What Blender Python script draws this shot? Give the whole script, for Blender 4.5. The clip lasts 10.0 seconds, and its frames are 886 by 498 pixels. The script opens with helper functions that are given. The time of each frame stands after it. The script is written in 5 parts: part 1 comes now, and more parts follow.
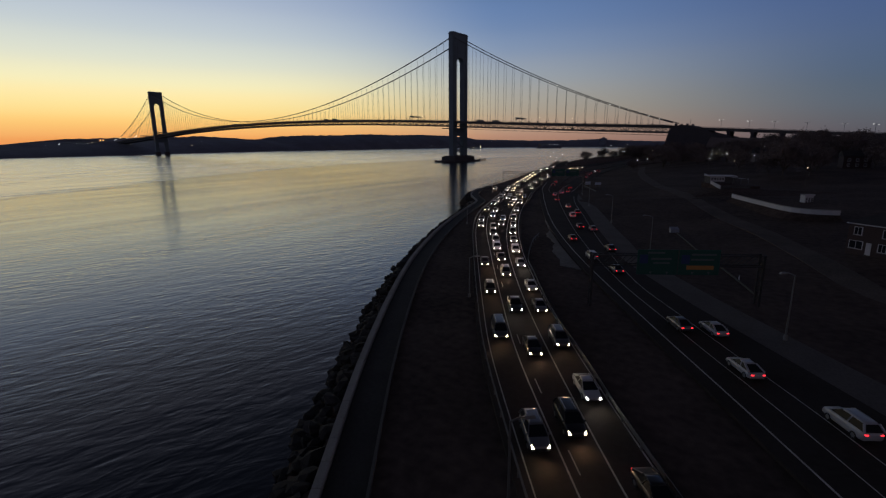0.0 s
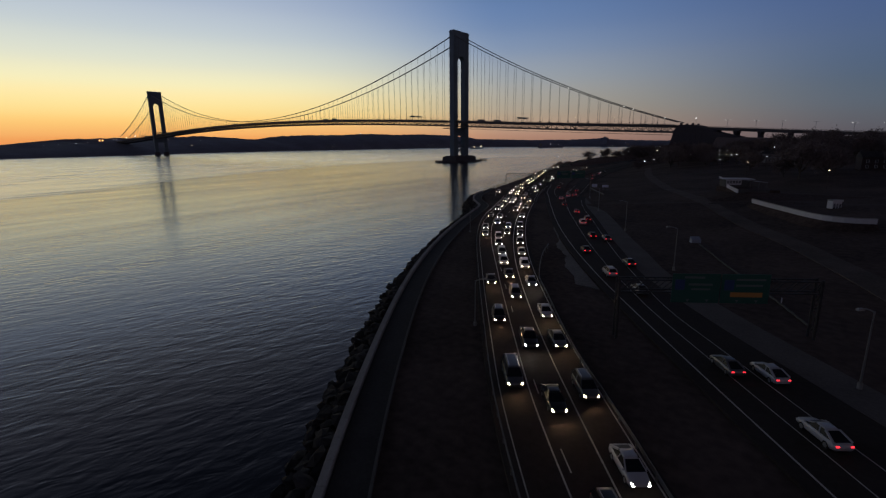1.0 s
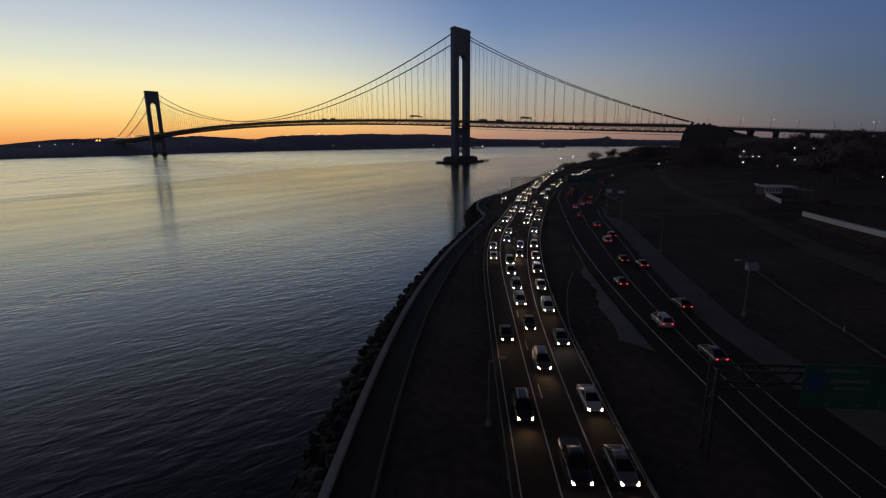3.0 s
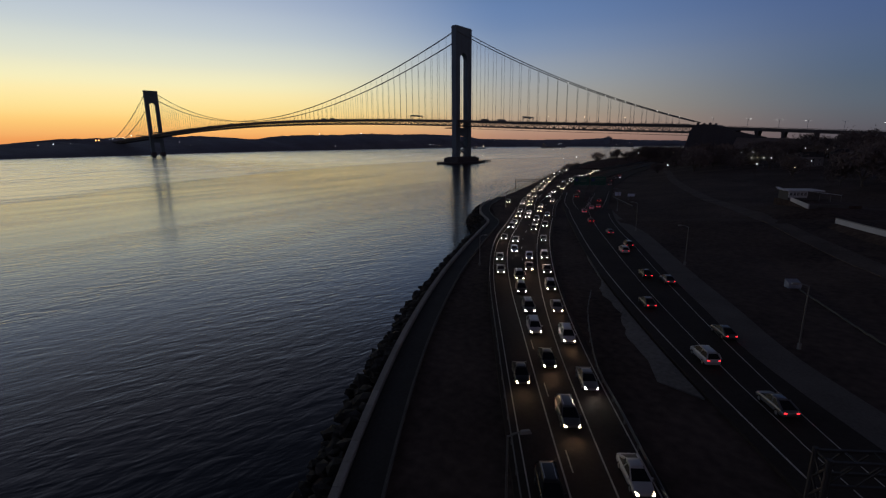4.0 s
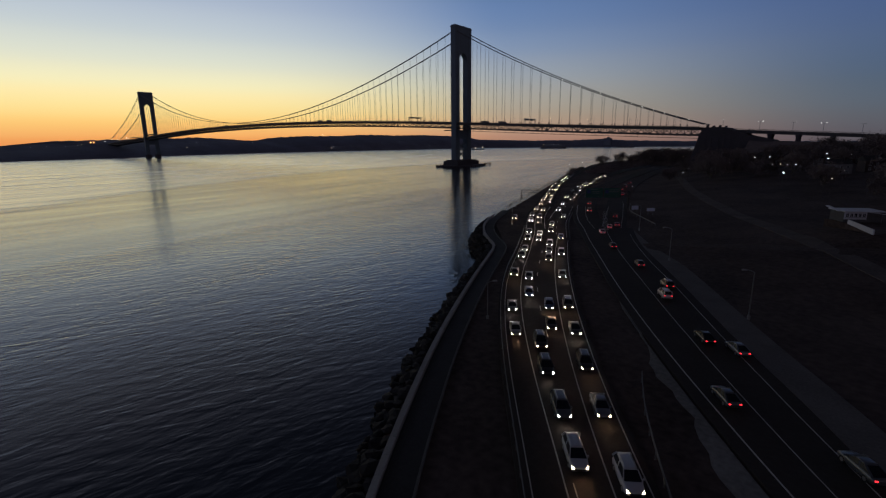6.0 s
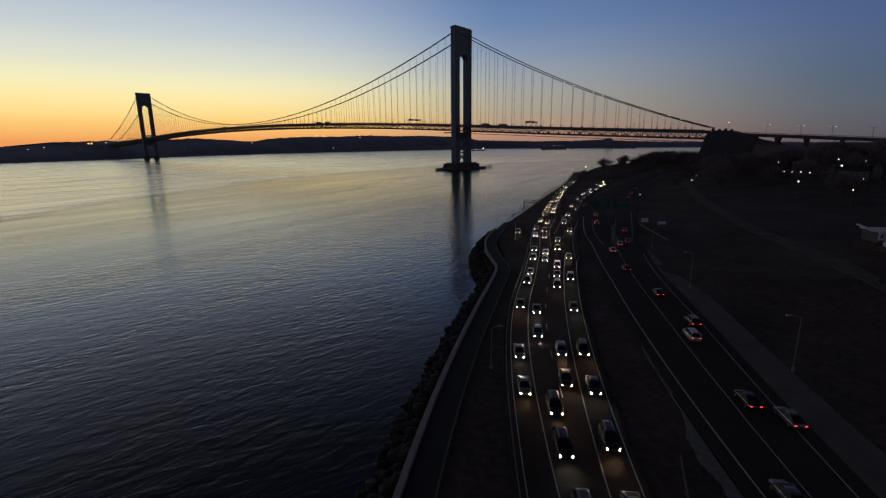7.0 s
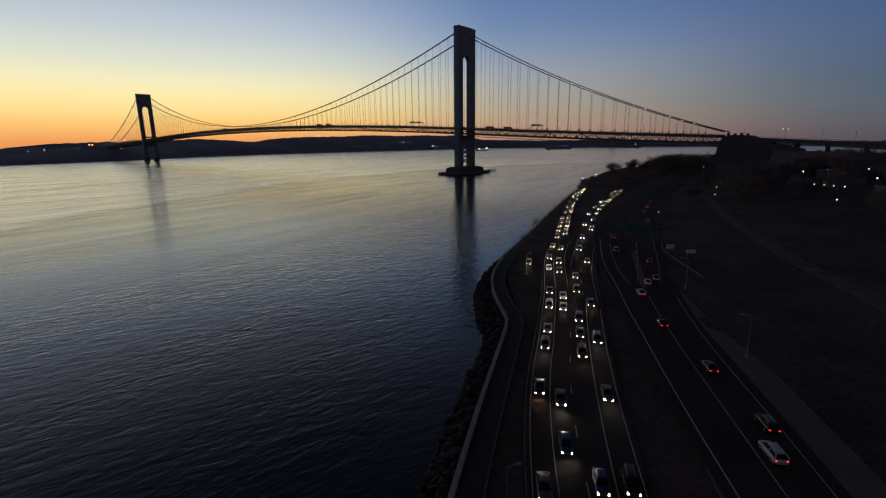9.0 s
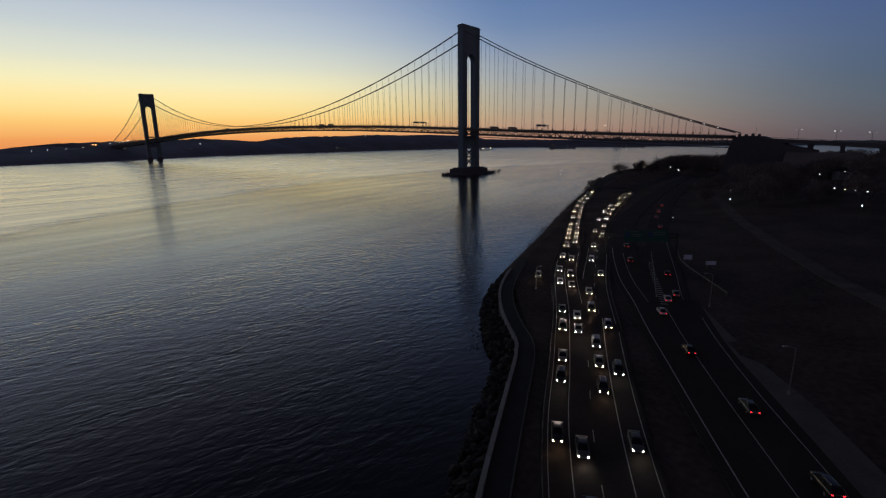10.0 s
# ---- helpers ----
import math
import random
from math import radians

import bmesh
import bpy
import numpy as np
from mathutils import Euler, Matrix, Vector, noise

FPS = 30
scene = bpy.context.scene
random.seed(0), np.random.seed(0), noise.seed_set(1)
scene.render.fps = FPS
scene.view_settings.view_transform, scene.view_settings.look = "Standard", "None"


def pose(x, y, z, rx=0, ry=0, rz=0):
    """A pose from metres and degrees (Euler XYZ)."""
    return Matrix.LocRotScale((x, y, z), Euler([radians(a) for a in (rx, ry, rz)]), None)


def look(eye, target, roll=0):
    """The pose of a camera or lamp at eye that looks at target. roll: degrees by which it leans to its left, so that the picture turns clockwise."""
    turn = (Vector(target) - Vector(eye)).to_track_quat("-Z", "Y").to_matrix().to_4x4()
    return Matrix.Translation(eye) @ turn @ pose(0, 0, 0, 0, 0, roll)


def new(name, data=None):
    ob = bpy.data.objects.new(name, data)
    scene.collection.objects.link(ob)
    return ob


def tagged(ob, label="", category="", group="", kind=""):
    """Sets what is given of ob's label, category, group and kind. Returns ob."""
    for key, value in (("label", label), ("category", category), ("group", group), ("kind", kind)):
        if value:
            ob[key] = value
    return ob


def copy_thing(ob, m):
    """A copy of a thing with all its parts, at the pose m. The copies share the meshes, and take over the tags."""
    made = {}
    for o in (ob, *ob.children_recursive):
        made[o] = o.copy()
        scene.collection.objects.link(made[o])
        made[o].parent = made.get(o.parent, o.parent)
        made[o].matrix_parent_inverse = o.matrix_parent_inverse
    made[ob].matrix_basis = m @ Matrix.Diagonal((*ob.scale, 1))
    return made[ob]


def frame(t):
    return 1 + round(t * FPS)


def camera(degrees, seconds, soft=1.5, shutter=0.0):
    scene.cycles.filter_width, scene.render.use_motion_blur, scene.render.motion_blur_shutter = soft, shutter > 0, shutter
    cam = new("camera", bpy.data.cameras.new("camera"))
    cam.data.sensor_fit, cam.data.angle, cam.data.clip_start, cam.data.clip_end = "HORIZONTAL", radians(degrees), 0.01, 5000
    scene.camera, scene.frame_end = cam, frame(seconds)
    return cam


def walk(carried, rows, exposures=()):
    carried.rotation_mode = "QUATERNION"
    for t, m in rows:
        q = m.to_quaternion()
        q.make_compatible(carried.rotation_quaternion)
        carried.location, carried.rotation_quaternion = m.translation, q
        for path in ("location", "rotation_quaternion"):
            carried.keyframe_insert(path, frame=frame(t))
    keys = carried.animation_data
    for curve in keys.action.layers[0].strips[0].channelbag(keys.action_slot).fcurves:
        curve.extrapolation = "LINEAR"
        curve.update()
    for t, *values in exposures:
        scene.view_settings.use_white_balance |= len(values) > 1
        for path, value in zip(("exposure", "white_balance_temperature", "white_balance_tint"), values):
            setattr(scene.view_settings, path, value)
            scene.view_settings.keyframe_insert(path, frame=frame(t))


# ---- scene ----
cam = camera(86.58, 10.0, soft=1.25)
walk(cam, [
    (0, look((516.79, -671.49, 29.39), (510.580, -663.958, 27.223), -0.45)),
    (0.5, look((513.34, -667.53, 29.78), (507.125, -659.999, 27.600), -0.51)),
    (1, look((509.92, -663.28, 30.24), (503.696, -655.760, 28.063), -0.52)),
    (1.5, look((506.39, -658.88, 30.60), (500.160, -651.365, 28.415), -0.52)),
    (2, look((502.83, -654.34, 30.95), (496.607, -646.825, 28.769), -0.50)),
    (2.5, look((499.27, -649.81, 31.26), (493.038, -642.303, 29.075), -0.55)),
    (4, look((488.21, -636.75, 31.58), (481.963, -629.257, 29.398), -0.51)),
    (4.5, look((485.00, -632.87, 31.98), (478.741, -625.388, 29.794), -0.59)),
    (5, look((481.64, -628.63, 32.66), (475.365, -621.154, 30.479), -0.63)),
    (5.5, look((477.39, -623.57, 33.79), (471.147, -616.067, 31.611), -0.62)),
    (7, look((466.05, -608.75, 38.80), (459.807, -601.249, 36.633), -0.59)),
    (7.5, look((462.38, -604.38, 40.92), (456.125, -596.888, 38.746), -0.62)),
    (8, look((458.98, -599.55, 43.06), (452.708, -592.071, 40.888), -0.60)),
    (8.5, look((455.56, -595.00, 44.67), (449.274, -587.536, 42.491), -0.67)),
    (9, look((452.21, -590.69, 45.88), (445.915, -583.239, 43.689), -0.70)),
    (9.5, look((448.88, -586.63, 46.81), (442.546, -579.206, 44.620), -0.68)),
    (10, look((445.46, -582.84, 47.58), (439.108, -575.436, 45.375), -0.71)),
])

# ------------------------------------------------------------------ light
# Dusk: the sun has just set behind the far shore (-x); a clear sky does all the lighting.
SUNSET = Vector((-0.96, 0.27, 0.0)).normalized()
world = bpy.data.worlds.new("dusk_sky")
scene.world = world
world.use_nodes = True
wn, wl = world.node_tree.nodes, world.node_tree.links
wn.clear()


def sky_ramp(stops, fac):
    """A colour by height above the horizon."""
    r = wn.new("ShaderNodeValToRGB")
    r.color_ramp.interpolation = "CARDINAL"
    el = r.color_ramp.elements
    while len(el) < len(stops):
        el.new(0.5)
    for e, (p, c) in zip(el, stops):
        e.position, e.color = p, (c[0] * 1.045, c[1], c[2] * 0.955, 1)
    wl.new(fac, r.inputs["Fac"])
    return r.outputs["Color"]


w_tc = wn.new("ShaderNodeTexCoord")
w_sep = wn.new("ShaderNodeSeparateXYZ")
wl.new(w_tc.outputs["Generated"], w_sep.inputs[0])
w_up = wn.new("ShaderNodeMapRange")
w_up.inputs["From Min"].default_value, w_up.inputs["From Max"].default_value = -0.05, 1.0
wl.new(w_sep.outputs["Z"], w_up.inputs["Value"])
w_dot = wn.new("ShaderNodeVectorMath")
w_dot.operation = "DOT_PRODUCT"
wl.new(w_tc.outputs["Generated"], w_dot.inputs[0])
w_dot.inputs[1].default_value = SUNSET


def el(z):
    return (z + 0.05) / 1.05


west = sky_ramp([(0, (0.68, 0.23, 0.08)), (el(0.0), (0.79, 0.3, 0.1)), (el(0.018), (0.88, 0.42, 0.135)), (el(0.053), (0.97, 0.69, 0.26)), (el(0.098), (0.93, 0.85, 0.49)),
                 (el(0.136), (0.76, 0.79, 0.63)), (el(0.183), (0.58, 0.66, 0.68)), (el(0.235), (0.44, 0.53, 0.66)), (el(0.29), (0.34, 0.42, 0.575)),
                 (el(0.38), (0.23, 0.252, 0.335)), (el(0.56), (0.062, 0.074, 0.12)), (el(0.78), (0.024, 0.036, 0.074)), (1, (0.006, 0.008, 0.016))], w_up.outputs[0])
mid = sky_ramp([(0, (0.34, 0.175, 0.125)), (el(0.0), (0.4, 0.215, 0.155)), (el(0.024), (0.47, 0.3, 0.215)), (el(0.062), (0.44, 0.375, 0.29)), (el(0.115), (0.375, 0.4, 0.41)),
                (el(0.165), (0.27, 0.345, 0.47)), (el(0.21), (0.18, 0.275, 0.47)), (el(0.27), (0.12, 0.21, 0.42)), (el(0.36), (0.095, 0.135, 0.25)), (el(0.56), (0.042, 0.052, 0.088)), (el(0.78), (0.018, 0.029, 0.06)),
                (1, (0.006, 0.008, 0.016))], w_up.outputs[0])
north = sky_ramp([(0, (0.065, 0.052, 0.068)), (el(0.01), (0.095, 0.092, 0.115)), (el(0.05), (0.098, 0.122, 0.162)), (el(0.1), (0.082, 0.124, 0.2)),
                  (el(0.17), (0.073, 0.122, 0.25)), (el(0.26), (0.056, 0.102, 0.25)), (el(0.36), (0.042, 0.076, 0.19)), (el(0.56), (0.032, 0.038, 0.07)), (1, (0.006, 0.008, 0.016))], w_up.outputs[0])
east = sky_ramp([(0, (0.15, 0.125, 0.15)), (el(0.06), (0.19, 0.16, 0.2)), (el(0.16), (0.16, 0.148, 0.2)), (el(0.3), (0.09, 0.08, 0.108)), (el(0.5), (0.036, 0.033, 0.046)), (1, (0.006, 0.008, 0.014))], w_up.outputs[0])


def sky_blend(a, b, lo, hi):
    r = wn.new("ShaderNodeMapRange")
    r.interpolation_type = "SMOOTHSTEP"
    r.inputs["From Min"].default_value, r.inputs["From Max"].default_value = lo, hi
    wl.new(w_dot.outputs["Value"], r.inputs["Value"])
    m = wn.new("ShaderNodeMix")
    m.data_type = "RGBA"
    wl.new(r.outputs[0], m.inputs["Factor"])
    wl.new(a, m.inputs["A"])
    wl.new(b, m.inputs["B"])
    return m.outputs["Result"]


w_bg = wn.new("ShaderNodeBackground")
w_bg.inputs["Strength"].default_value = 1.0
w_out = wn.new("ShaderNodeOutputWorld")
wl.new(sky_blend(sky_blend(sky_blend(east, north, -0.5, 0.2), mid, 0.2, 0.87), west, 0.72, 1.0), w_bg.inputs["Color"])
wl.new(w_bg.outputs[0], w_out.inputs["Surface"])
scene.view_settings.exposure = 0.0


# ------------------------------------------------------------------ materials
def mat(name, color, rough=0.7, metal=0.0, vary=0.25, scale=0.5, bump=0.0, spread=0.0, spec=0.5):
    """A painted or raw surface: grain and larger stains in object space; spread: how much whole objects differ."""
    m = bpy.data.materials.new(name)
    m.use_nodes = True
    n, l = m.node_tree.nodes, m.node_tree.links
    b = n["Principled BSDF"]
    b.inputs["Roughness"].default_value, b.inputs["Metallic"].default_value = rough, metal
    b.inputs["Specular IOR Level"].default_value = spec
    tc = n.new("ShaderNodeTexCoord")
    big, fine = n.new("ShaderNodeTexNoise"), n.new("ShaderNodeTexNoise")
    big.inputs["Scale"].default_value, fine.inputs["Scale"].default_value = scale, scale * 14
    big.inputs["Detail"].default_value = fine.inputs["Detail"].default_value = 3
    mix = n.new("ShaderNodeMath")
    mix.operation = "ADD"
    l.new(tc.outputs["Object"], big.inputs["Vector"])
    l.new(tc.outputs["Object"], fine.inputs["Vector"])
    l.new(big.outputs["Fac"], mix.inputs[0])
    l.new(fine.outputs["Fac"], mix.inputs[1])
    val = n.new("ShaderNodeMapRange")
    val.inputs["From Min"].default_value, val.inputs["From Max"].default_value = 0.6, 1.4
    val.inputs["To Min"].default_value, val.inputs["To Max"].default_value = 1 - vary, 1 + vary
    l.new(mix.outputs[0], val.inputs["Value"])
    hsv = n.new("ShaderNodeHueSaturation")
    hsv.inputs["Color"].default_value = (*color, 1)
    if spread:
        info = n.new("ShaderNodeObjectInfo")
        sp = n.new("ShaderNodeMapRange")
        sp.inputs["To Min"].default_value, sp.inputs["To Max"].default_value = 1 - spread, 1 + spread
        l.new(info.outputs["Random"], sp.inputs["Value"])
        mul = n.new("ShaderNodeMath")
        mul.operation = "MULTIPLY"
        l.new(val.outputs[0], mul.inputs[0])
        l.new(sp.outputs[0], mul.inputs[1])
        l.new(mul.outputs[0], hsv.inputs["Value"])
    else:
        l.new(val.outputs[0], hsv.inputs["Value"])
    l.new(hsv.outputs[0], b.inputs["Base Color"])
    if bump:
        bp = n.new("ShaderNodeBump")
        bp.inputs["Strength"].default_value, bp.inputs["Distance"].default_value = 0.6, bump
        l.new(mix.outputs[0], bp.inputs["Height"])
        l.new(bp.outputs[0], b.inputs["Normal"])
    return m


def lit(name, color, strength):
    m = bpy.data.materials.new(name)
    m.use_nodes = True
    b = m.node_tree.nodes["Principled BSDF"]
    b.inputs["Base Color"].default_value = (*color, 1)
    b.inputs["Emission Color"].default_value = (*color, 1)
    b.inputs["Emission Strength"].default_value = strength
    return m


def water_mat():
    """Ruffled sea water: long-crested ripples, wind lanes and two rougher tide lines."""
    m = bpy.data.materials.new("sea_water")
    m.use_nodes = True
    n, l = m.node_tree.nodes, m.node_tree.links
    b = n["Principled BSDF"]
    b.inputs["Base Color"].default_value = (0.003, 0.006, 0.012, 1)
    b.inputs["IOR"].default_value = 1.44
    tc = n.new("ShaderNodeTexCoord")

    def calc(op, a, c=None, e=None):
        k = n.new("ShaderNodeMath")
        k.operation = op
        for i, v in enumerate((a, c, e)):
            if v is None:
                continue
            if isinstance(v, (int, float)):
                k.inputs[i].default_value = v
            else:
                l.new(v, k.inputs[i])
        return k.outputs[0]

    def waves(turn, long_, short, detail, twist=0.0):
        mp, tx = n.new("ShaderNodeMapping"), n.new("ShaderNodeTexNoise")
        mp.vector_type = "TEXTURE"
        mp.inputs["Rotation"].default_value = (0, 0, radians(turn))
        mp.inputs["Scale"].default_value = (long_, short, short)
        tx.inputs["Scale"].default_value, tx.inputs["Detail"].default_value, tx.inputs["Roughness"].default_value = 1.0, detail, 0.5
        tx.inputs["Distortion"].default_value = twist
        l.new(tc.outputs["Object"], mp.inputs[0])
        l.new(mp.outputs[0], tx.inputs["Vector"])
        return tx.outputs["Fac"]

    height = calc("MULTIPLY", waves(68, 20, 8, 2, 0.4), 0.15)
    height = calc("MULTIPLY_ADD", waves(72, 5.2, 2.2, 2.0, 0.6), 0.25, height)
    height = calc("MULTIPLY_ADD", waves(84, 2.7, 1.2, 1.5, 0.4), 0.11, height)
    height = calc("MULTIPLY_ADD", waves(58, 1.8, 0.75, 1.0), 0.032, height)

    # wind lanes lie along the shore; a tide line bends past the near tower and parts slick water from ruffled
    sep = n.new("ShaderNodeSeparateXYZ")
    l.new(tc.outputs["Object"], sep.inputs[0])

    def ranged(v, lo, hi, to_lo, to_hi, kind="LINEAR"):
        node = n.new("ShaderNodeMapRange")
        node.interpolation_type = kind
        node.inputs["From Min"].default_value, node.inputs["From Max"].default_value = lo, hi
        node.inputs["To Min"].default_value, node.inputs["To Max"].default_value = to_lo, to_hi
        l.new(v, node.inputs["Value"])
        return node.outputs[0]

    def past(x0, y0, bend):
        """Metres from a bent tide line, towards the near shore."""
        y = calc("ADD", sep.outputs["Y"], -y0)
        off = calc("SUBTRACT", sep.outputs["X"], calc("MULTIPLY_ADD", calc("MULTIPLY", y, y), bend, x0))
        return calc("ADD", off, calc("MULTIPLY_ADD", waves(100, 70, 34, 3, 0.6), 44, -22))

    def crest(off, wide):
        return calc("MAXIMUM", calc("SUBTRACT", 1.0, calc("DIVIDE", calc("ABSOLUTE", off), wide)), 0.0)

    main_line = past(-100, -20, 0.00065)
    ruffled = ranged(main_line, -6, 16, 0.0, 1.0, "SMOOTHSTEP")
    rips = calc("MULTIPLY_ADD", crest(main_line, 20), 1.6, calc("MULTIPLY", crest(past(-285, -350, 0.0045), 20), 0.6))
    rips = calc("MULTIPLY", rips, calc("MULTIPLY_ADD", waves(105, 45, 9, 3), 2.0, -0.4))
    open_water = calc("MULTIPLY_ADD", sep.outputs["Y"], 0.5, sep.outputs["X"])
    lee = ranged(calc("MULTIPLY_ADD", sep.outputs["Y"], -0.3, sep.outputs["X"]), 470, 640, 1.0, 0.5)
    streak = calc("MULTIPLY_ADD", waves(98, 170, 13, 3, 0.5), 1.3, 0.35)
    rough = calc("MULTIPLY", ranged(open_water, -300, 250, 0.185, 0.11), calc("MULTIPLY_ADD", ruffled, -0.3, 1.3))
    rough = calc("MULTIPLY", rough, calc("MINIMUM", calc("MAXIMUM", streak, 0.7), 1.4))
    l.new(calc("MULTIPLY_ADD", rips, 0.06, rough), b.inputs["Roughness"])
    # an added coat brightens the reflection on open water beyond the tide line
    bright_coat = calc("MULTIPLY_ADD", ruffled, -0.7, calc("ADD", ranged(main_line, -400, 0, 0.3, 0.0), 0.7))
    l.new(calc("MULTIPLY", bright_coat, ranged(sep.outputs["Y"], -50, 700, 1.0, 0.2)), b.inputs["Coat Weight"])
    l.new(rough, b.inputs["Coat Roughness"])
    lane = calc("MAXIMUM", calc("MULTIPLY_ADD", waves(112, 420, 40, 3, 0.4), 2.2, -0.3), 0.4)
    lane = calc("MULTIPLY", lane, calc("MULTIPLY", ranged(open_water, -130, 300, 0.35, 1.15), lee))
    lane = calc("MULTIPLY_ADD", rips, 1.2, calc("MULTIPLY", lane, calc("MULTIPLY_ADD", ruffled, 0.4, 0.6)))
    bp = n.new("ShaderNodeBump")
    bp.inputs["Distance"].default_value = 1.0
    l.new(calc("MAXIMUM", lane, 0.1), bp.inputs["Strength"])
    l.new(height, bp.inputs["Height"])
    l.new(bp.outputs[0], b.inputs["Normal"])
    return m


M_WATER = water_mat()
M_GRASS = mat("winter_grass", (0.066, 0.048, 0.042), 1.0, spec=0.1, vary=0.6, scale=0.06, bump=0.02)
M_ASPHALT = mat("asphalt", (0.038, 0.031, 0.0275), 0.9, spec=0.1, vary=0.25, scale=0.15, bump=0.01)
M_OLD_ASPHALT = mat("path_asphalt", (0.034, 0.031, 0.03), 0.9, spec=0.25, vary=0.3, scale=0.2, bump=0.01)
M_GRAVEL = mat("roadside_concrete", (0.105, 0.094, 0.088), 0.95, spec=0.2, vary=0.3, scale=0.2, bump=0.02)
M_CONCRETE = mat("concrete", (0.25, 0.24, 0.225), 0.85, vary=0.25, scale=0.4, bump=0.01, spread=0.12)
M_STONE = mat("riprap_stone", (0.031, 0.0295, 0.029), 0.9, spec=0.25, vary=0.5, scale=0.8, bump=0.08, spread=0.65)
M_KERB = mat("old_kerb_concrete", (0.09, 0.088, 0.084), 0.9, spec=0.2, vary=0.3, scale=0.5)
M_RAIL = mat("weathered_rail_steel", (0.14, 0.14, 0.142), 0.65, metal=0.5, vary=0.2, scale=1.0)
M_PAINT_LINE = mat("road_paint", (0.4, 0.38, 0.35), 0.7, vary=0.5, scale=0.8)
M_STEEL = mat("bridge_steel", (0.105, 0.15, 0.19), 0.6, metal=0.0, vary=0.15, scale=0.08)
M_DECK = mat("deck_steel", (0.085, 0.08, 0.08), 0.7, metal=0.1, vary=0.2, scale=0.1)
M_CABLE = mat("cable_steel", (0.12, 0.13, 0.14), 0.6, metal=0.3, vary=0.1, scale=0.2)
M_MASONRY = mat("anchorage_concrete", (0.07, 0.064, 0.07), 0.9, vary=0.2, scale=0.06, bump=0.1)
M_GALV = mat("galvanised_steel", (0.2, 0.2, 0.2), 0.5, metal=0.7, vary=0.15, scale=1.0)
# bluish tint: distance haze put into the base colour of far things
M_FAR_HAZED = mat("far_haze_tint", (0.145, 0.155, 0.2), 1.0, vary=0.3, scale=0.01)
M_LEAF = mat("bare_twigs", (0.15, 0.118, 0.11), 1.0, vary=0.3, scale=0.5, spread=0.3)
M_BARK = mat("bark", (0.09, 0.075, 0.06), 0.95, vary=0.3, scale=1.5, bump=0.02)
M_HEAD = lit("headlight_glow", (1.0, 0.78, 0.5), 16)
M_TAIL = lit("tail_light_glow", (1.0, 0.03, 0.045), 2.2)
M_LAMP_WARM = lit("warm_lamp_glow", (1.0, 0.75, 0.42), 6)
M_LAMP_ORANGE = lit("orange_lamp_glow", (1.0, 0.42, 0.12), 4)
M_LAMP_DIM = lit("dim_lamp_glow", (0.95, 0.95, 0.92), 3.5)
M_LAMP_WHITE = lit("white_lamp_glow", (0.95, 0.97, 1.0), 5.5)


# ------------------------------------------------------------------ mesh helpers
def part(name, bm, material, parent=None, label="", m=None):
    me = bpy.data.meshes.new(name)
    bm.to_mesh(me)
    bm.free()
    for k in material if isinstance(material, (list, tuple)) else [material]:
        me.materials.append(k)
    ob = new(name, me)
    if parent is not None:
        ob.parent = parent
    if m is not None:
        ob.matrix_basis = m
    if label:
        ob["label"] = label
    return ob


def thing(name, label, category, m=None, group="", kind=""):
    ob = new(name)
    ob.empty_display_size = 0.5
    if m is not None:
        ob.matrix_basis = m
    return tagged(ob, label, category, group, kind)


def quads(bm, verts, faces):
    vs = [bm.verts.new(v) for v in verts]
    for f in faces:
        bm.faces.new([vs[i] for i in f])


def box(bm, lo, hi, taper=1.0):
    (x0, y0, z0), (x1, y1, z1) = lo, hi
    cx, cy = (x0 + x1) / 2, (y0 + y1) / 2
    v = [(x0, y0, z0), (x1, y0, z0), (x1, y1, z0), (x0, y1, z0)]
    v += [(cx + (x - cx) * taper, cy + (y - cy) * taper, z1) for x, y, _ in v]
    quads(bm, v, [(3, 2, 1, 0), (4, 5, 6, 7), (0, 1, 5, 4), (1, 2, 6, 5), (2, 3, 7, 6), (3, 0, 4, 7)])
    return bm


def bar(bm, a, b, w, h=None, sides=4):
    """A straight bar from a to b."""
    a, b = Vector(a), Vector(b)
    d = (b - a).normalized()
    side = d.cross(Vector((0, 0, 1)))
    side = side.normalized() if side.length > 1e-3 else Vector((1, 0, 0))
    up = side.cross(d)
    h = h or w
    ring = [(math.cos(math.tau * (i + 0.5) / sides), math.sin(math.tau * (i + 0.5) / sides)) for i in range(sides)]
    k = 0.5 / math.cos(math.pi / sides)
    v = [p + side * (c * w * k) + up * (s * h * k) for p in (a, b) for c, s in ring]
    f = [(i, (i + 1) % sides, sides + (i + 1) % sides, sides + i) for i in range(sides)]
    quads(bm, v, f + [tuple(reversed(range(sides))), tuple(range(sides, 2 * sides))])
    return bm


def loft(b, sections):
    rings = [[b.verts.new(v) for v in s] for s in sections]
    n = len(rings[0])
    for r, q in zip(rings, rings[1:]):
        for i in range(n):
            b.faces.new((r[i], r[(i + 1) % n], q[(i + 1) % n], q[i]))
    b.faces.new(list(reversed(rings[0])))
    b.faces.new(rings[-1])
    return b


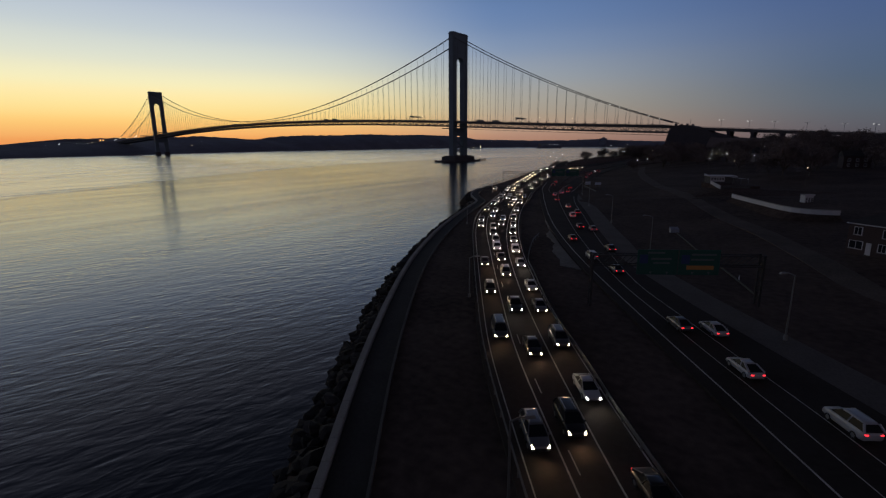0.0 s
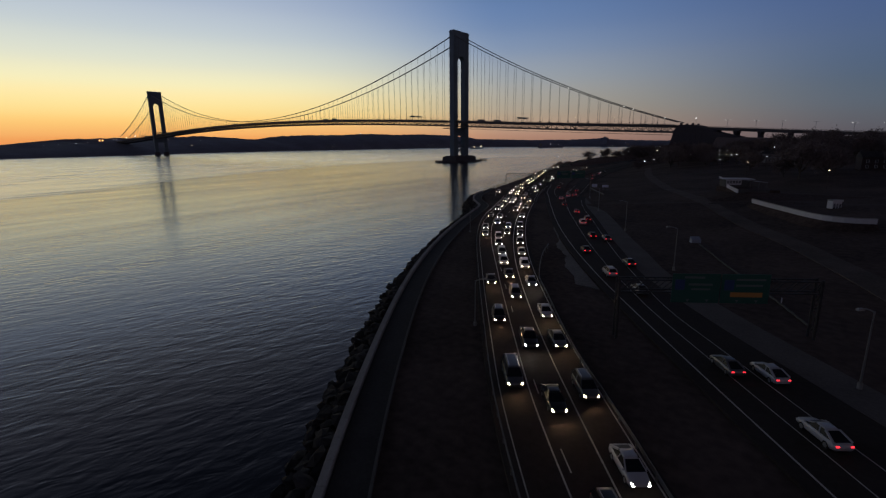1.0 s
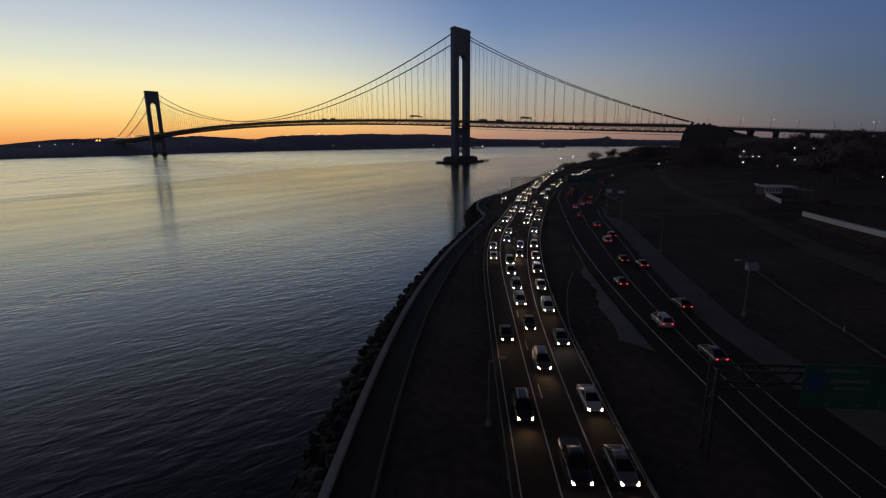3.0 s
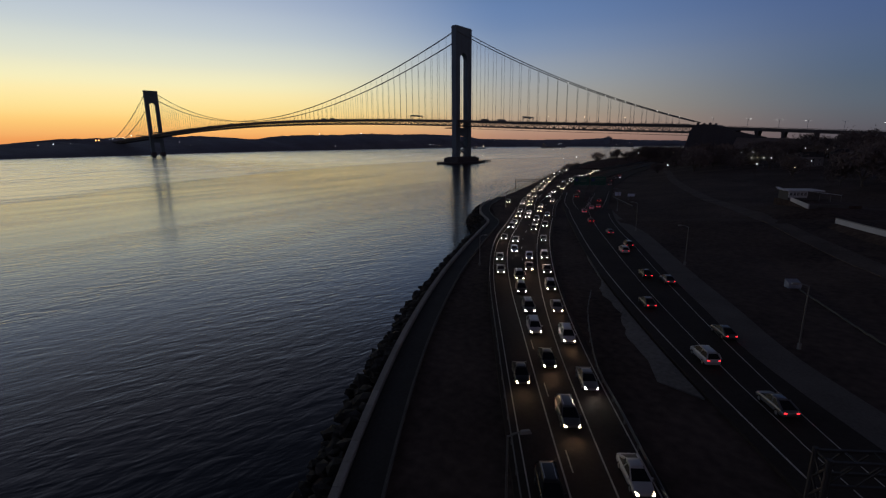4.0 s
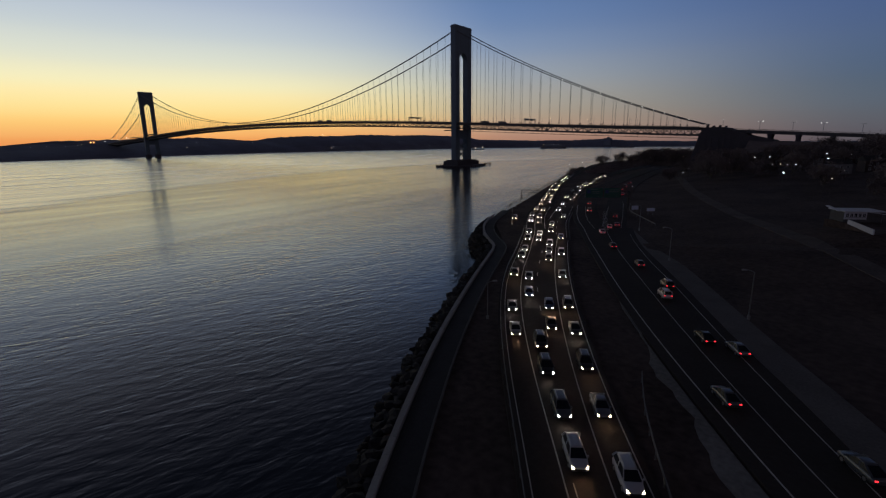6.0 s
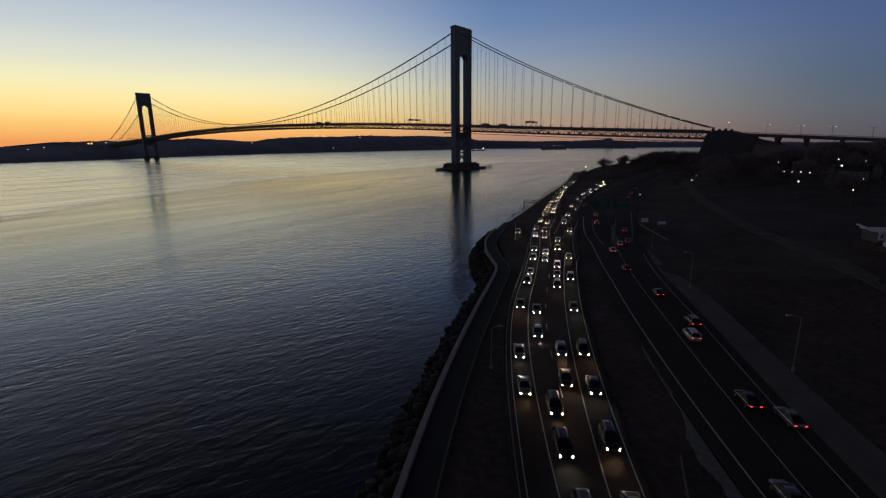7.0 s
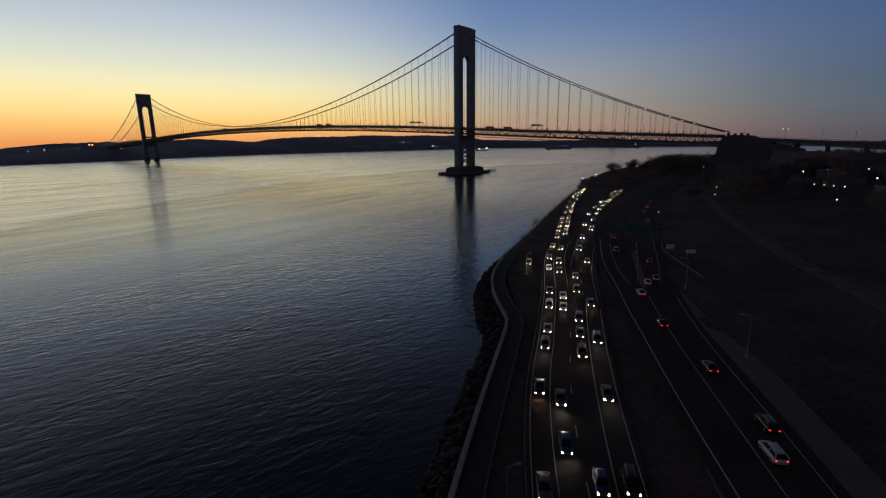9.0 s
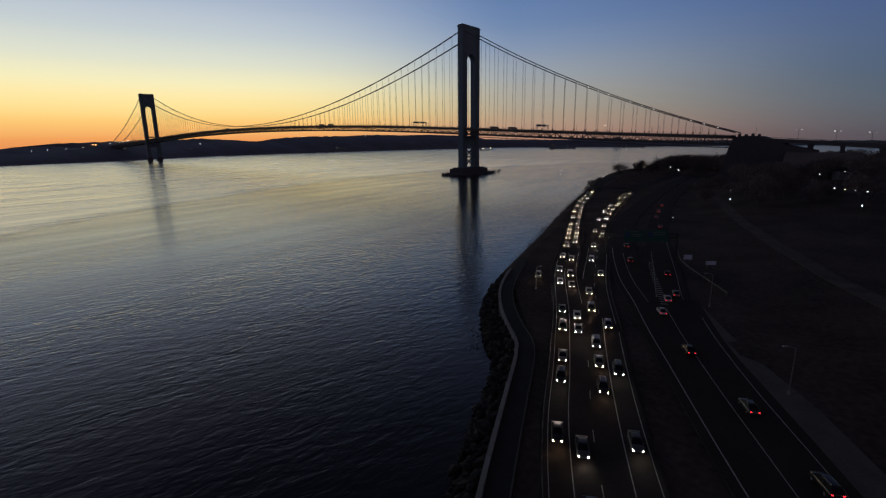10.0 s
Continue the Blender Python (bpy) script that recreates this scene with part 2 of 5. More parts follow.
def spline(points, step=4.0):
    """A smooth curve through the points, sampled about every step metres."""
    p = [Vector((*q, 0)) if len(q) == 2 else Vector(q) for q in points]
    p = [2 * p[0] - p[1]] + p + [2 * p[-1] - p[-2]]
    out = []
    for a, b, c, d in zip(p, p[1:], p[2:], p[3:]):
        k = max(1, round((c - b).length / step))
        for i in range(k):
            t = i / k
            out.append(0.5 * (2 * b + (c - a) * t + (2 * a - 5 * b + 4 * c - d) * t * t + (3 * b - a - 3 * c + d) * t ** 3))
    return out + [p[-2]]


def offset(curve, d):
    """The curve moved d metres to its right (as one goes along it)."""
    out = []
    for i, p in enumerate(curve):
        t = curve[min(i + 1, len(curve) - 1)] - curve[max(i - 1, 0)]
        t.z = 0
        t.normalize()
        out.append(p + Vector((t.y, -t.x, 0)) * d)
    return out


def ribbon(bm, left, right, z0, z1=None):
    z1 = z0 if z1 is None else z1
    vl = [bm.verts.new((p.x, p.y, p.z + z0)) for p in left]
    vr = [bm.verts.new((p.x, p.y, p.z + z1)) for p in right]
    for i in range(len(left) - 1):
        bm.faces.new((vl[i], vr[i], vr[i + 1], vl[i + 1]))
    return bm


def along(curve, s):
    """The place and the heading s metres along the curve."""
    for a, b in zip(curve, curve[1:]):
        d = (b - a).length
        if s <= d:
            return a + (b - a) * (s / d), (b - a).normalized()
        s -= d
    return curve[-1], (curve[-1] - curve[-2]).normalized()


def length(curve):
    return sum((b - a).length for a, b in zip(curve, curve[1:]))


# ------------------------------------------------------------------ plan
ROAD_Z = 5.0
WALL = spline([
    (541, -714), (516, -684), (491.2, -655), (478.5, -640), (466.7, -625), (455.6, -610), (445.4, -595), (436.2, -580), (427.7, -565), (419.9, -550),
    (412.5, -535), (405.4, -520), (398.5, -505.5), (394.5, -499.3), (388.1, -492.6), (380.9, -484.4), (373.3, -473.8), (367.2, -462.7), (360.2, -446.3), (348, -416),
    (331, -366), (313, -315), (291, -250), (269, -183), (252, -127), (224, -40), (198, 49), (186, 118)], 3.0)
SHORE = [
    (532, -720), (505, -686), (482, -654), (472, -640.5), (458.5, -624.5), (445, -604), (429, -577), (418, -560), (409, -543), (402, -526),
    (394, -508), (386, -494), (378, -483.5), (368, -470.5), (360, -460), (355, -450), (349.8, -436.5), (324.6, -362), (306.4, -311.5), (284.6, -247),
    (262.8, -180), (246, -124), (218, -37), (192.5, 52), (178.5, 165), (205, 236), (232, 330), (270, 470), (330, 640), (420, 900),
    (520, 1300), (600, 1900)]
NORTH = spline([
    (545, -686), (531, -671), (516.5, -655), (502.9, -640), (489.8, -625), (478.2, -610), (466.9, -595), (455.8, -580), (444.8, -565), (434.5, -550),
    (425.2, -535), (417.1, -520), (410.1, -505), (402.8, -490), (395.4, -475), (377.1, -440.3), (362.2, -405), (347.8, -372.8), (333.5, -338.8), (318.8, -304.9),
    (302.7, -261.5), (289.5, -224.1), (268, -160), (243, -80), (225, 8), (213, 100)])
MERGE = spline([
    (418.1, -505), (405, -478), (390.6, -447.8), (374.9, -408), (360.6, -372.6), (348.3, -339), (336.5, -299.6), (326, -258), (318.5, -228), (310.5, -194.5),
    (299, -130), (290, -50), (284, 30), (276, 100)])
SOUTH = spline([
    (548.5, -672), (537, -655), (526.3, -640), (514.8, -625), (502.9, -610), (491.2, -595), (479.8, -580), (469.1, -565), (459, -550), (449.5, -535),
    (440.5, -520), (431.9, -505), (423.5, -490), (414.5, -474), (405.5, -457), (395.6, -439.6), (385.4, -418), (373, -388), (360.5, -353), (350.5, -316),
    (342, -275), (333, -225), (323, -160), (314, -100), (306, -40), (300, 30)])
RAMP = spline([
    (422, -473), (412.5, -449), (403, -420.3), (391, -385), (379.2, -349.3), (367, -301.5), (357.5, -261.4), (345.2, -201), (337, -150), (330, -100), (324, -40), (318, 30)])
LANE23 = spline([
    (547, -686), (520.7, -655), (507.4, -640), (494.8, -625), (482.8, -610), (471.6, -595), (461, -580), (451.2, -565), (442.1, -550), (433.6, -535),
    (425.6, -520), (418.1, -505), (411, -490), (404.2, -475)])
STRIP = spline([
    (571, -668), (546, -640), (524.5, -615), (513, -602.5), (500, -588), (485, -569), (475.5, -552), (467, -537), (459, -522), (450.5, -506),
    (442, -490.5), (433.5, -475), (425.5, -457), (418, -438), (411.5, -420), (404, -398)])
for curve in (WALL, NORTH, MERGE, SOUTH, RAMP, LANE23, STRIP):
    for p in curve:
        p.z = ROAD_Z
SHORE_CURVE = spline(SHORE, 8.0)


def shore_x(y):
    for a, b in zip(SHORE_CURVE, SHORE_CURVE[1:]):
        if a.y <= y <= b.y:
            return a.x + (b.x - a.x) * (y - a.y) / max(b.y - a.y, 1e-6)
    return (SHORE_CURVE[0].x - (y - SHORE_CURVE[0].y) * 0.8) if y < SHORE_CURVE[0].y else SHORE_CURVE[-1].x


def south_x(y):
    """x of the outer kerb of the southbound road."""
    base = SOUTH if y < -470 else RAMP
    for a, b in zip(base, base[1:]):
        if a.y <= y <= b.y:
            return a.x + (b.x - a.x) * (y - a.y) / max(b.y - a.y, 1e-6) + 17
    return (548 + (-672 - y) * 0.8 + 17) if y < -672 else max(shore_x(y) + 60, 338 - (y + 150) * 0.03 + 17)


def ground_z(x, y):
    """The lie of the land: level by the shore, rising inland."""
    s, k = shore_x(y), south_x(y)
    d = x - s
    if d < 9:
        return -2.5 + 6.9 * max(0.0, min(1.0, (d + 3) / 11))
    z = ROAD_Z - 0.35 + 0.35 * min(1, max(0, (x - k + 8) / 8))
    inland = max(0.0, x - k - 4 - 22 * min(1, max(0, (-470 - y) / 40)))
    far = min(1, max(0, (y + 420) / 260))
    z += (5.9 + 5 * far) * (1 - math.exp(-inland / 45)) + (9 + 3 * far) * (1 - math.exp(-max(0, inland - 60) / 200))
    mound = min(1, max(0, (19 - math.hypot(x - 486, y + 450)) / 10))
    z += 3.0 * mound * mound * (3 - 2 * mound)
    return z + 0.5 * noise.noise(Vector((x / 30, y / 30, 0))) * min(1, inland / 15)


def land_mesh():
    bm = bmesh.new()
    cols = [-4, 0, 3, 6, 9, 14, 20, 30, 42, 56, 70, 84, 98, 112, 128, 146, 168, 195, 230, 275, 330, 400, 500, 640, 820, 1100, 1600, 2400, 3600]
    ys = list(range(-1400, -760, 60)) + list(range(-760, -200, 8)) + list(range(-200, 400, 20)) + list(range(400, 1900, 60)) + [2300, 2900, 3600]
    rows = []
    for y in ys:
        s = shore_x(y) if y < 1900 else 600 - (y - 1900) * 0.2
        rows.append([bm.verts.new((s + c, y, ground_z(s + c, y) if y < 1900 else min(22, -2.5 + 0.3 * max(0, c)))) for c in cols])
    for a, b in zip(rows, rows[1:]):
        for i in range(len(cols) - 1):
            bm.faces.new((a[i], a[i + 1], b[i + 1], b[i]))
    return bm


# ------------------------------------------------------------------ setting
bm = bmesh.new()
quads(bm, [(-4600, -1500, 0), (1400, -1500, 0), (1400, 4200, 0), (-4600, 4200, 0)], [(0, 1, 2, 3)])
tagged(part("water", bm, M_WATER), "calm dark bay water with fine ripples reflecting dusk sky", "water", kind="structure")
tagged(part("ground", land_mesh(), M_GRASS), "dark winter grass land rising inland from the shore", "ground", kind="structure")


def road(name, curve, left, right, z, label, m=M_ASPHALT):
    b = bmesh.new()
    ribbon(b, offset(curve, left), offset(curve, right), z)
    ribbon(b, offset(curve, right), offset(curve, right), z, z - 0.6)
    ribbon(b, offset(curve, left), offset(curve, left), z - 0.6, z)
    return tagged(part(name, b, m), label, "road", kind="structure")


def between(left, right, z, label, n=70, m=M_ASPHALT, name="road"):
    """A carriageway between two curves, with a skirt on each side."""
    lf, rt = [[along(c, length(c) * k / n)[0] for k in range(n + 1)] for c in (left, right)]
    b = bmesh.new()
    ribbon(b, lf, rt, z)
    ribbon(b, rt, rt, z, z - 0.6)
    ribbon(b, lf, lf, z - 0.6, z)
    return tagged(part(name, b, m), label, "road", kind="structure")


def clip(curve, lo, hi):
    return [p for p in curve if lo <= p.y <= hi]


between(clip(offset(NORTH, -4.3), -690, -478), clip(offset(LANE23, 4.1), -690, -478), 0.0, "grey asphalt parkway carriageway with white lane lines")
road("road", clip(NORTH, -490, 60), -4.3, 4.5, -0.012, "grey asphalt carriageway curving along the shore")
road("road", clip(MERGE, -500, 60), -4.3, 4.3, -0.02, "grey asphalt merging carriageway beside a grass strip")
between(clip(offset(SOUTH, -1.6), -672, -446), clip(offset(STRIP, -1.8), -662, -446), 0.0, "dark asphalt carriageway running away along the shore")
road("road", clip(SOUTH, -460, 30), -1.6, 9.0, -0.012, "dark asphalt carriageway running on towards the bridge")
road("road", clip(RAMP, -460, 30), -4.4, 5.2, -0.02, "dark asphalt exit ramp branching past a hatched gore")
tagged(road("pavement", clip(WALL, -720, -430), 0.4, 3.7, -0.25, "dark asphalt shoreline promenade", M_OLD_ASPHALT), category="pavement")
b = bmesh.new()
STRIP_NEAR = clip(STRIP, -700, -449)
strip_out = [a.lerp(c, max(0.0, min(1.0, (-449 - a.y) / 45))) for a, c in zip(offset(STRIP_NEAR, -1.8), offset(STRIP_NEAR, 3.4))]
ribbon(b, offset(STRIP_NEAR, -1.8), strip_out, 0.03)
ribbon(b, offset(STRIP_NEAR, -1.8), offset(STRIP_NEAR, -1.8), -0.5, 0.03)
tagged(part("pavement", b, M_GRAVEL), "pale concrete roadside strip beside the carriageway", "pavement", kind="structure")


def line(curve, d, name="trim", dash=0, gap=0, lo=-1e9, hi=1e9, w=0.12, z=0.02):
    b = bmesh.new()
    c = offset(curve, d)
    if not dash:
        c = [p for p in c if lo < p.y < hi]
        ribbon(b, offset(c, -w / 2), offset(c, w / 2), z)
    else:
        s, total = 0.0, length(c)
        while s < total - dash:
            pts = [along(c, s + dash * k / 2)[0] for k in range(3)]
            if lo < pts[0].y < hi:
                ribbon(b, offset(pts, -w / 2), offset(pts, w / 2), z)
            s += dash + gap
    return tagged(part(name, b, M_PAINT_LINE), "white painted lane line on asphalt", "road marking", kind="structure")


EDGE = spline([(543, -652), (530, -635), (518.7, -620), (512.5, -612.5), (501.9, -599.5), (491.9, -586.8), (478.3, -564.6), (469.2, -548.5), (462, -535.3), (449.2, -511.2), (438, -491),
               (428, -471), (421, -455)])
for p in EDGE:
    p.z = ROAD_Z
INNER = []
for p in EDGE:
    q = min(SOUTH, key=lambda o: (o - p).length)
    INNER.append((p + q) / 2)
line(NORTH, -3.1, hi=-425)
line(NORTH, 0, w=0.15, hi=-440)
line(LANE23, 0, w=0.15)
line(LANE23, 3.3, lo=-690, hi=-480, w=0.14)
line(NORTH, 0.8, dash=3, gap=9, hi=-580)
line(NORTH, 3.5, dash=3, gap=9, lo=-560, hi=-500)
line(NORTH, 0, dash=3, gap=9, lo=-440, hi=-390)
line(NORTH, 3.6, lo=-470, hi=-410)
line(MERGE, -3.5, lo=-448, hi=-400)
line(MERGE, 3.4, lo=-480, hi=-400)
line(MERGE, 0, dash=3, gap=9, lo=-474, hi=-390)
line(SOUTH, 0, w=0.18, hi=-395)
line(INNER, 0)
line(EDGE, 0, hi=-455)
line(SOUTH, 3.7, lo=-456, hi=-400)
line(RAMP, -3.2, lo=-452, hi=-390)
line(RAMP, 3.4, lo=-452, hi=-370)
# hatched gore between the carriageway and the ramp
b = bmesh.new()
gore = spline([(395.8, -411), (398.2, -418), (401.8, -427.5), (405.6, -437), (409.3, -446), (413.2, -455.5)], 1.0)
for p in gore:
    p.z = ROAD_Z
for k, (p, q) in enumerate(zip(offset(gore, -0.9 ), offset(gore, 0.9))):
    if k % 2 == 0:
        d = (q - p).normalized()
        e, up = Vector((-d.y, d.x, 0)) * 0.2, Vector((0, 0, 0.025))
        quads(b, [p - e + up, q - e + up, q + e + up, p + e + up], [(0, 1, 2, 3)])
tagged(part("trim", b, M_PAINT_LINE), "white hatched gore markings on asphalt", "road marking", kind="structure")


# ------------------------------------------------------------------ suspension bridge
SPAN, SIDE = 1298.0, 352.0


def deck_z(x):
    """Top of the upper roadway."""
    if x > 0:
        return 68.2 - 0.056 * x + 0.000016 * x * x
    if x < -SPAN:
        return 68.2 - 0.045 * (-SPAN - x)
    u = (x + SPAN / 2) / (SPAN / 2)
    return 86.0 - 17.8 * u * u


def cable_z(x):
    if x > 0:
        u = x / SIDE
        return 204 - 150 * u - 48 * u * (1 - u)
    if x < -SPAN:
        u = (-SPAN - x) / SIDE
        return 204 - 150 * u - 48 * u * (1 - u) + 12 * u
    u = (x + SPAN / 2) / (SPAN / 2)
    return 91.5 + 112.5 * u * u


bridge = thing("suspension_bridge", "large dark steel suspension bridge with two towers over the strait", "bridge")


def tower(x0):
    t = new("tower")
    t.parent, t.location = bridge, (x0, 0, 0)
    t["label"] = "tall portal tower of blue-grey steel plate"
    for s in (-1, 1):
        b = bmesh.new()
        lo, hi = sorted((s * 9.9, s * 20.5))
        box(b, (-4.5, lo, 10), (4.5, hi, 208))
        part("leg", b, M_STEEL, t)
        for k in range(3):
            y = lo + (hi - lo) * (0.22 + 0.28 * k)
            for f in (-1, 1):
                part("plate_rib", box(bmesh.new(), (f * 4.62 - 0.11, y - 0.5, 12), (f * 4.62 + 0.11, y + 0.5, 206)), M_STEEL, t)
    # portal head with a round arch cut
    b = bmesh.new()
    n = 14
    prof = [(9.9 * math.cos(math.pi * i / n), 162 + 10.5 * math.sin(math.pi * i / n)) for i in range(n + 1)]
    for i in range(n):
        (ya, za), (yb, zb) = prof[i], prof[i + 1]
        v = [(x, y, z) for x in (-4.4, 4.4) for y, z in ((ya, za), (ya, 208), (yb, 208), (yb, zb))]
        quads(b, v, [(0, 1, 2, 3), (7, 6, 5, 4), (0, 3, 7, 4), (1, 5, 6, 2)])
    bmesh.ops.remove_doubles(b, verts=b.verts, dist=0.001)
    part("portal_head", b, M_STEEL, t)
    b = bmesh.new()
    box(b, (-5.2, -21.2, 208), (5.2, 21.2, 209.2))
    box(b, (-4.2, -20, 209.2), (4.2, 20, 211))
    part("cap", b, M_STEEL, t)
    b = bmesh.new()
    box(b, (-3.8, -9.9, 44), (3.8, 9.9, 57))
    part("cross_strut", b, M_STEEL, t)
    if x0 == 0:
        for z0, z1 in ((13, 26), (26, 39)):
            brace = bar(bmesh.new(), (0, -9.9, z0), (0, 9.9, z1), 1.5)
            part("cross_brace", bar(brace, (0, 9.9, z0), (0, -9.9, z1), 1.5), M_STEEL, t)
        part("cross_strut", box(bmesh.new(), (-1.5, -9.9, 25), (1.5, 9.9, 27)), M_STEEL, t)
    b = bmesh.new()
    if x0 == 0:
        box(b, (-15, -29, 0.5), (15, 29, 9.0), 0.97)
        box(b, (-11, -26, 9.0), (11, 26, 10.6))
        part("pedestal", b, M_MASONRY, t)
    else:
        b.free()
        for y in (-14.5, 14.5):
            part("pedestal", box(bmesh.new(), (-8, y - 7, -1), (8, y + 7, 12), 0.9), M_MASONRY, t)
    return t


near_tower = tower(0)
tower(-SPAN)
# fender apron of the near tower
b = bmesh.new()
ring = [(math.cos(a) * 27, math.sin(a) * 52) for a in [math.tau * i / 32 for i in range(32)]]
v = [(x * 1.08, y * 1.05, -2) for x, y in ring] + [(x, y, 2.4) for x, y in ring]
quads(b, v, [(i, (i + 1) % 32, 32 + (i + 1) % 32, 32 + i) for i in range(32)] + [tuple(range(32, 64))])
for i in range(32):
    x, y = ring[i]
    bar(b, (x * 1.07, y * 1.04, -1), (x * 1.07, y * 1.04, 3.4), 1.0, sides=6)
for k in range(6):
    bar(b, (6, 56 + k * 4, -1), (6, 56 + k * 4, 3.6 - 0.2 * (k % 2)), 1.1, sides=6)
part("fender_apron", b, M_MASONRY, near_tower)

# main cables, two a side
for y in (-16.6, -14.4, 14.4, 16.6):
    b = bmesh.new()
    xs = [-SPAN - SIDE + k * SIDE / 16 for k in range(16)] + [-SPAN + k * SPAN / 60 for k in range(60)] + [k * SIDE / 16 for k in range(17)]
    loft(b, [[(x, y + 0.5 * math.cos(math.tau * i / 8), cable_z(x) + 0.5 * math.sin(math.tau * i / 8)) for i in range(8)] for x in xs])
    part("main_cable", b, M_CABLE, bridge)

# small lamps strung along the near cables of the side span
for k in range(13):
    x = 180 + 13 * k
    b = bmesh.new()
    bmesh.ops.create_icosphere(b, subdivisions=1, radius=0.3, matrix=Matrix.Translation((x, -16.6, cable_z(x) + 0.95)))
    part("cable_lamp", b, M_LAMP_DIM, bridge, "small lit lamp on the cable")

# suspenders: a pair of ropes at each panel point, one mesh shared by all
b = bmesh.new()
for dx in (-0.45, 0.45):
    bar(b, (dx, 0, 0), (dx, 0, 1), 0.18, sides=5)
rope = part("suspender", b, M_CABLE, bridge)
b = bmesh.new()
bar(b, (0, 0, 0), (0, 0, 2.4), 0.9, 0.5)
bar(b, (0, 0, 2.4), (0, 0, 3.0), 1.2, 0.7)
socket = part("suspender_socket", b, M_DECK, bridge)
first = True
x = -SPAN - SIDE + 30
while x < SIDE - 14:
    if min(abs(x), abs(x + SPAN)) > 9:
        for y in (-15.5, 15.5):
            h = cable_z(x) - deck_z(x) - 0.2
            if h > 1.5:
                o = rope if first else new("suspender", rope.data)
                first = False
                o.parent = bridge
                o.location, o.scale = (x, y, deck_z(x) + 0.2), (1, 1, h)
                o = socket if socket.location.z == 0 else new("suspender_socket", socket.data)
                o.parent, o.location = bridge, (x, y, deck_z(x) + 0.3)
    x += 15.1

# double-deck stiffening girder
deck_from, deck_to = -SPAN - SIDE - 60, SIDE - 4
xs = [deck_from + k * (deck_to - deck_from) / 272 for k in range(273)]
deck = new("deck")
deck.parent = bridge
deck["label"] = "double-deck stiffened roadway with steel lattice sides"
for name, z0, z1, w in (("upper_roadway", -2.7, 0.35, 16.4), ("lower_roadway", -9.4, -7.2, 16.0)):
    b = bmesh.new()
    for a, c in zip(xs, xs[1:]):
        za, zc = deck_z(a), deck_z(c)
        quads(b, [(p, y, z + dz) for p, z in ((a, za), (c, zc)) for y, dz in ((-w, z0), (w, z0), (w, z1), (-w, z1))],
              [(0, 1, 5, 4), (1, 2, 6, 5), (2, 3, 7, 6), (3, 0, 4, 7)])
    bmesh.ops.remove_doubles(b, verts=b.verts, dist=0.001)
    part(name, b, M_DECK, deck)
for y in (-15.6, 15.6):
    b = bmesh.new()
    for i, (a, c) in enumerate(zip(xs, xs[1:])):
        za, zc = deck_z(a), deck_z(c)
        bar(b, (a, y, za - 7.6), (a, y, za - 1), 0.7)
        bar(b, (a, y, za - (7.6 if i % 2 else 1.2)), (c, y, zc - (1.2 if i % 2 else 7.6)), 0.75)
    part("side_lattice", b, M_DECK, deck)
for y in (-16.2, 16.2):
    b = bmesh.new()
    for a, c in zip(xs, xs[1:]):
        for dz in (0.5, 1.1):
            bar(b, (a, y, deck_z(a) + dz), (c, y, deck_z(c) + dz), 0.3)
        bar(b, (a, y, deck_z(a)), (a, y, deck_z(a) + 1.6), 0.3)
    part("parapet_rail", b, M_DECK, deck)
# inspection gantry rail under the deck
for y in (-12, 12):
    b = bmesh.new()
    for a, c in zip(xs[::2], xs[2::2]):
        if a > 8:
            bar(b, (a, y, deck_z(a) - 12), (c, y, deck_z(c) - 12), 0.4)
            bar(b, (a, y, deck_z(a) - 12), (a, y, deck_z(a) - 9.2), 0.25)
    part("inspection_rail", b, M_DECK, deck)
part("inspection_platform", box(bmesh.new(), (-22, -17, deck_z(-12) - 12.6), (-6, 17, deck_z(-12) - 11.2)), M_DECK, deck)


def deck_gantry(x):
    g = new("sign_gantry")
    g.parent, g.location = deck, (x, 0, deck_z(x))
    b = bmesh.new()
    for y in (-15, 15):
        for dx in (-1, 1):
            bar(b, (dx, y, 0), (dx, y, 8), 0.5)
    for dz in (6.6, 8.0):
        for dx in (-1, 1):
            bar(b, (dx, -15, dz), (dx, 15, dz), 0.4)
    for k in range(10):
        y = -15 + 3 * k
        bar(b, (-1, y, 6.6), (-1, y + 3, 8), 0.25)
        bar(b, (1, y, 8), (1, y + 3, 6.6), 0.25)
    box(b, (-1.4, -12, 5.6), (-1.1, -2, 8.4))
    box(b, (-1.4, 2, 5.6), (-1.1, 11, 8.4))
    m = b
    part("frame", m, M_STEEL, g)


for x in (-101, 124, -1290, -1440, -1270):
    deck_gantry(x)

# anchorage and approach viaduct
b = bmesh.new()
prof = [(340, 2), (350, 43), (353, 49.6), (362, 50.8), (374, 50.2), (384, 46), (398, 41), (420, 36), (424, 2)]
n = len(prof)
quads(b, [(x, y, z) for y in (-24, 24) for x, z in prof],
      [tuple(range(n)), tuple(reversed(range(n, 2 * n)))] + [(i, i + n, (i + 1) % n + n, (i + 1) % n) for i in range(n)])
for k in range(5):
    box(b, (354 + k * 6, -24.6, 4), (357 + k * 6, -24.0, 40))
for k in range(4):
    box(b, (355 + k * 4.5, -18 + 9 * k, 49), (357.5 + k * 4.5, -15 + 9 * k, 53 - 0.6 * (k % 2)))
anchorage = tagged(part("anchorage", b, M_MASONRY), "massive concrete cable anchorage of the bridge on the shore", "anchorage")
viaduct = thing("approach_viaduct", "long concrete and steel approach viaduct on piers behind the neighbourhood", "viaduct")


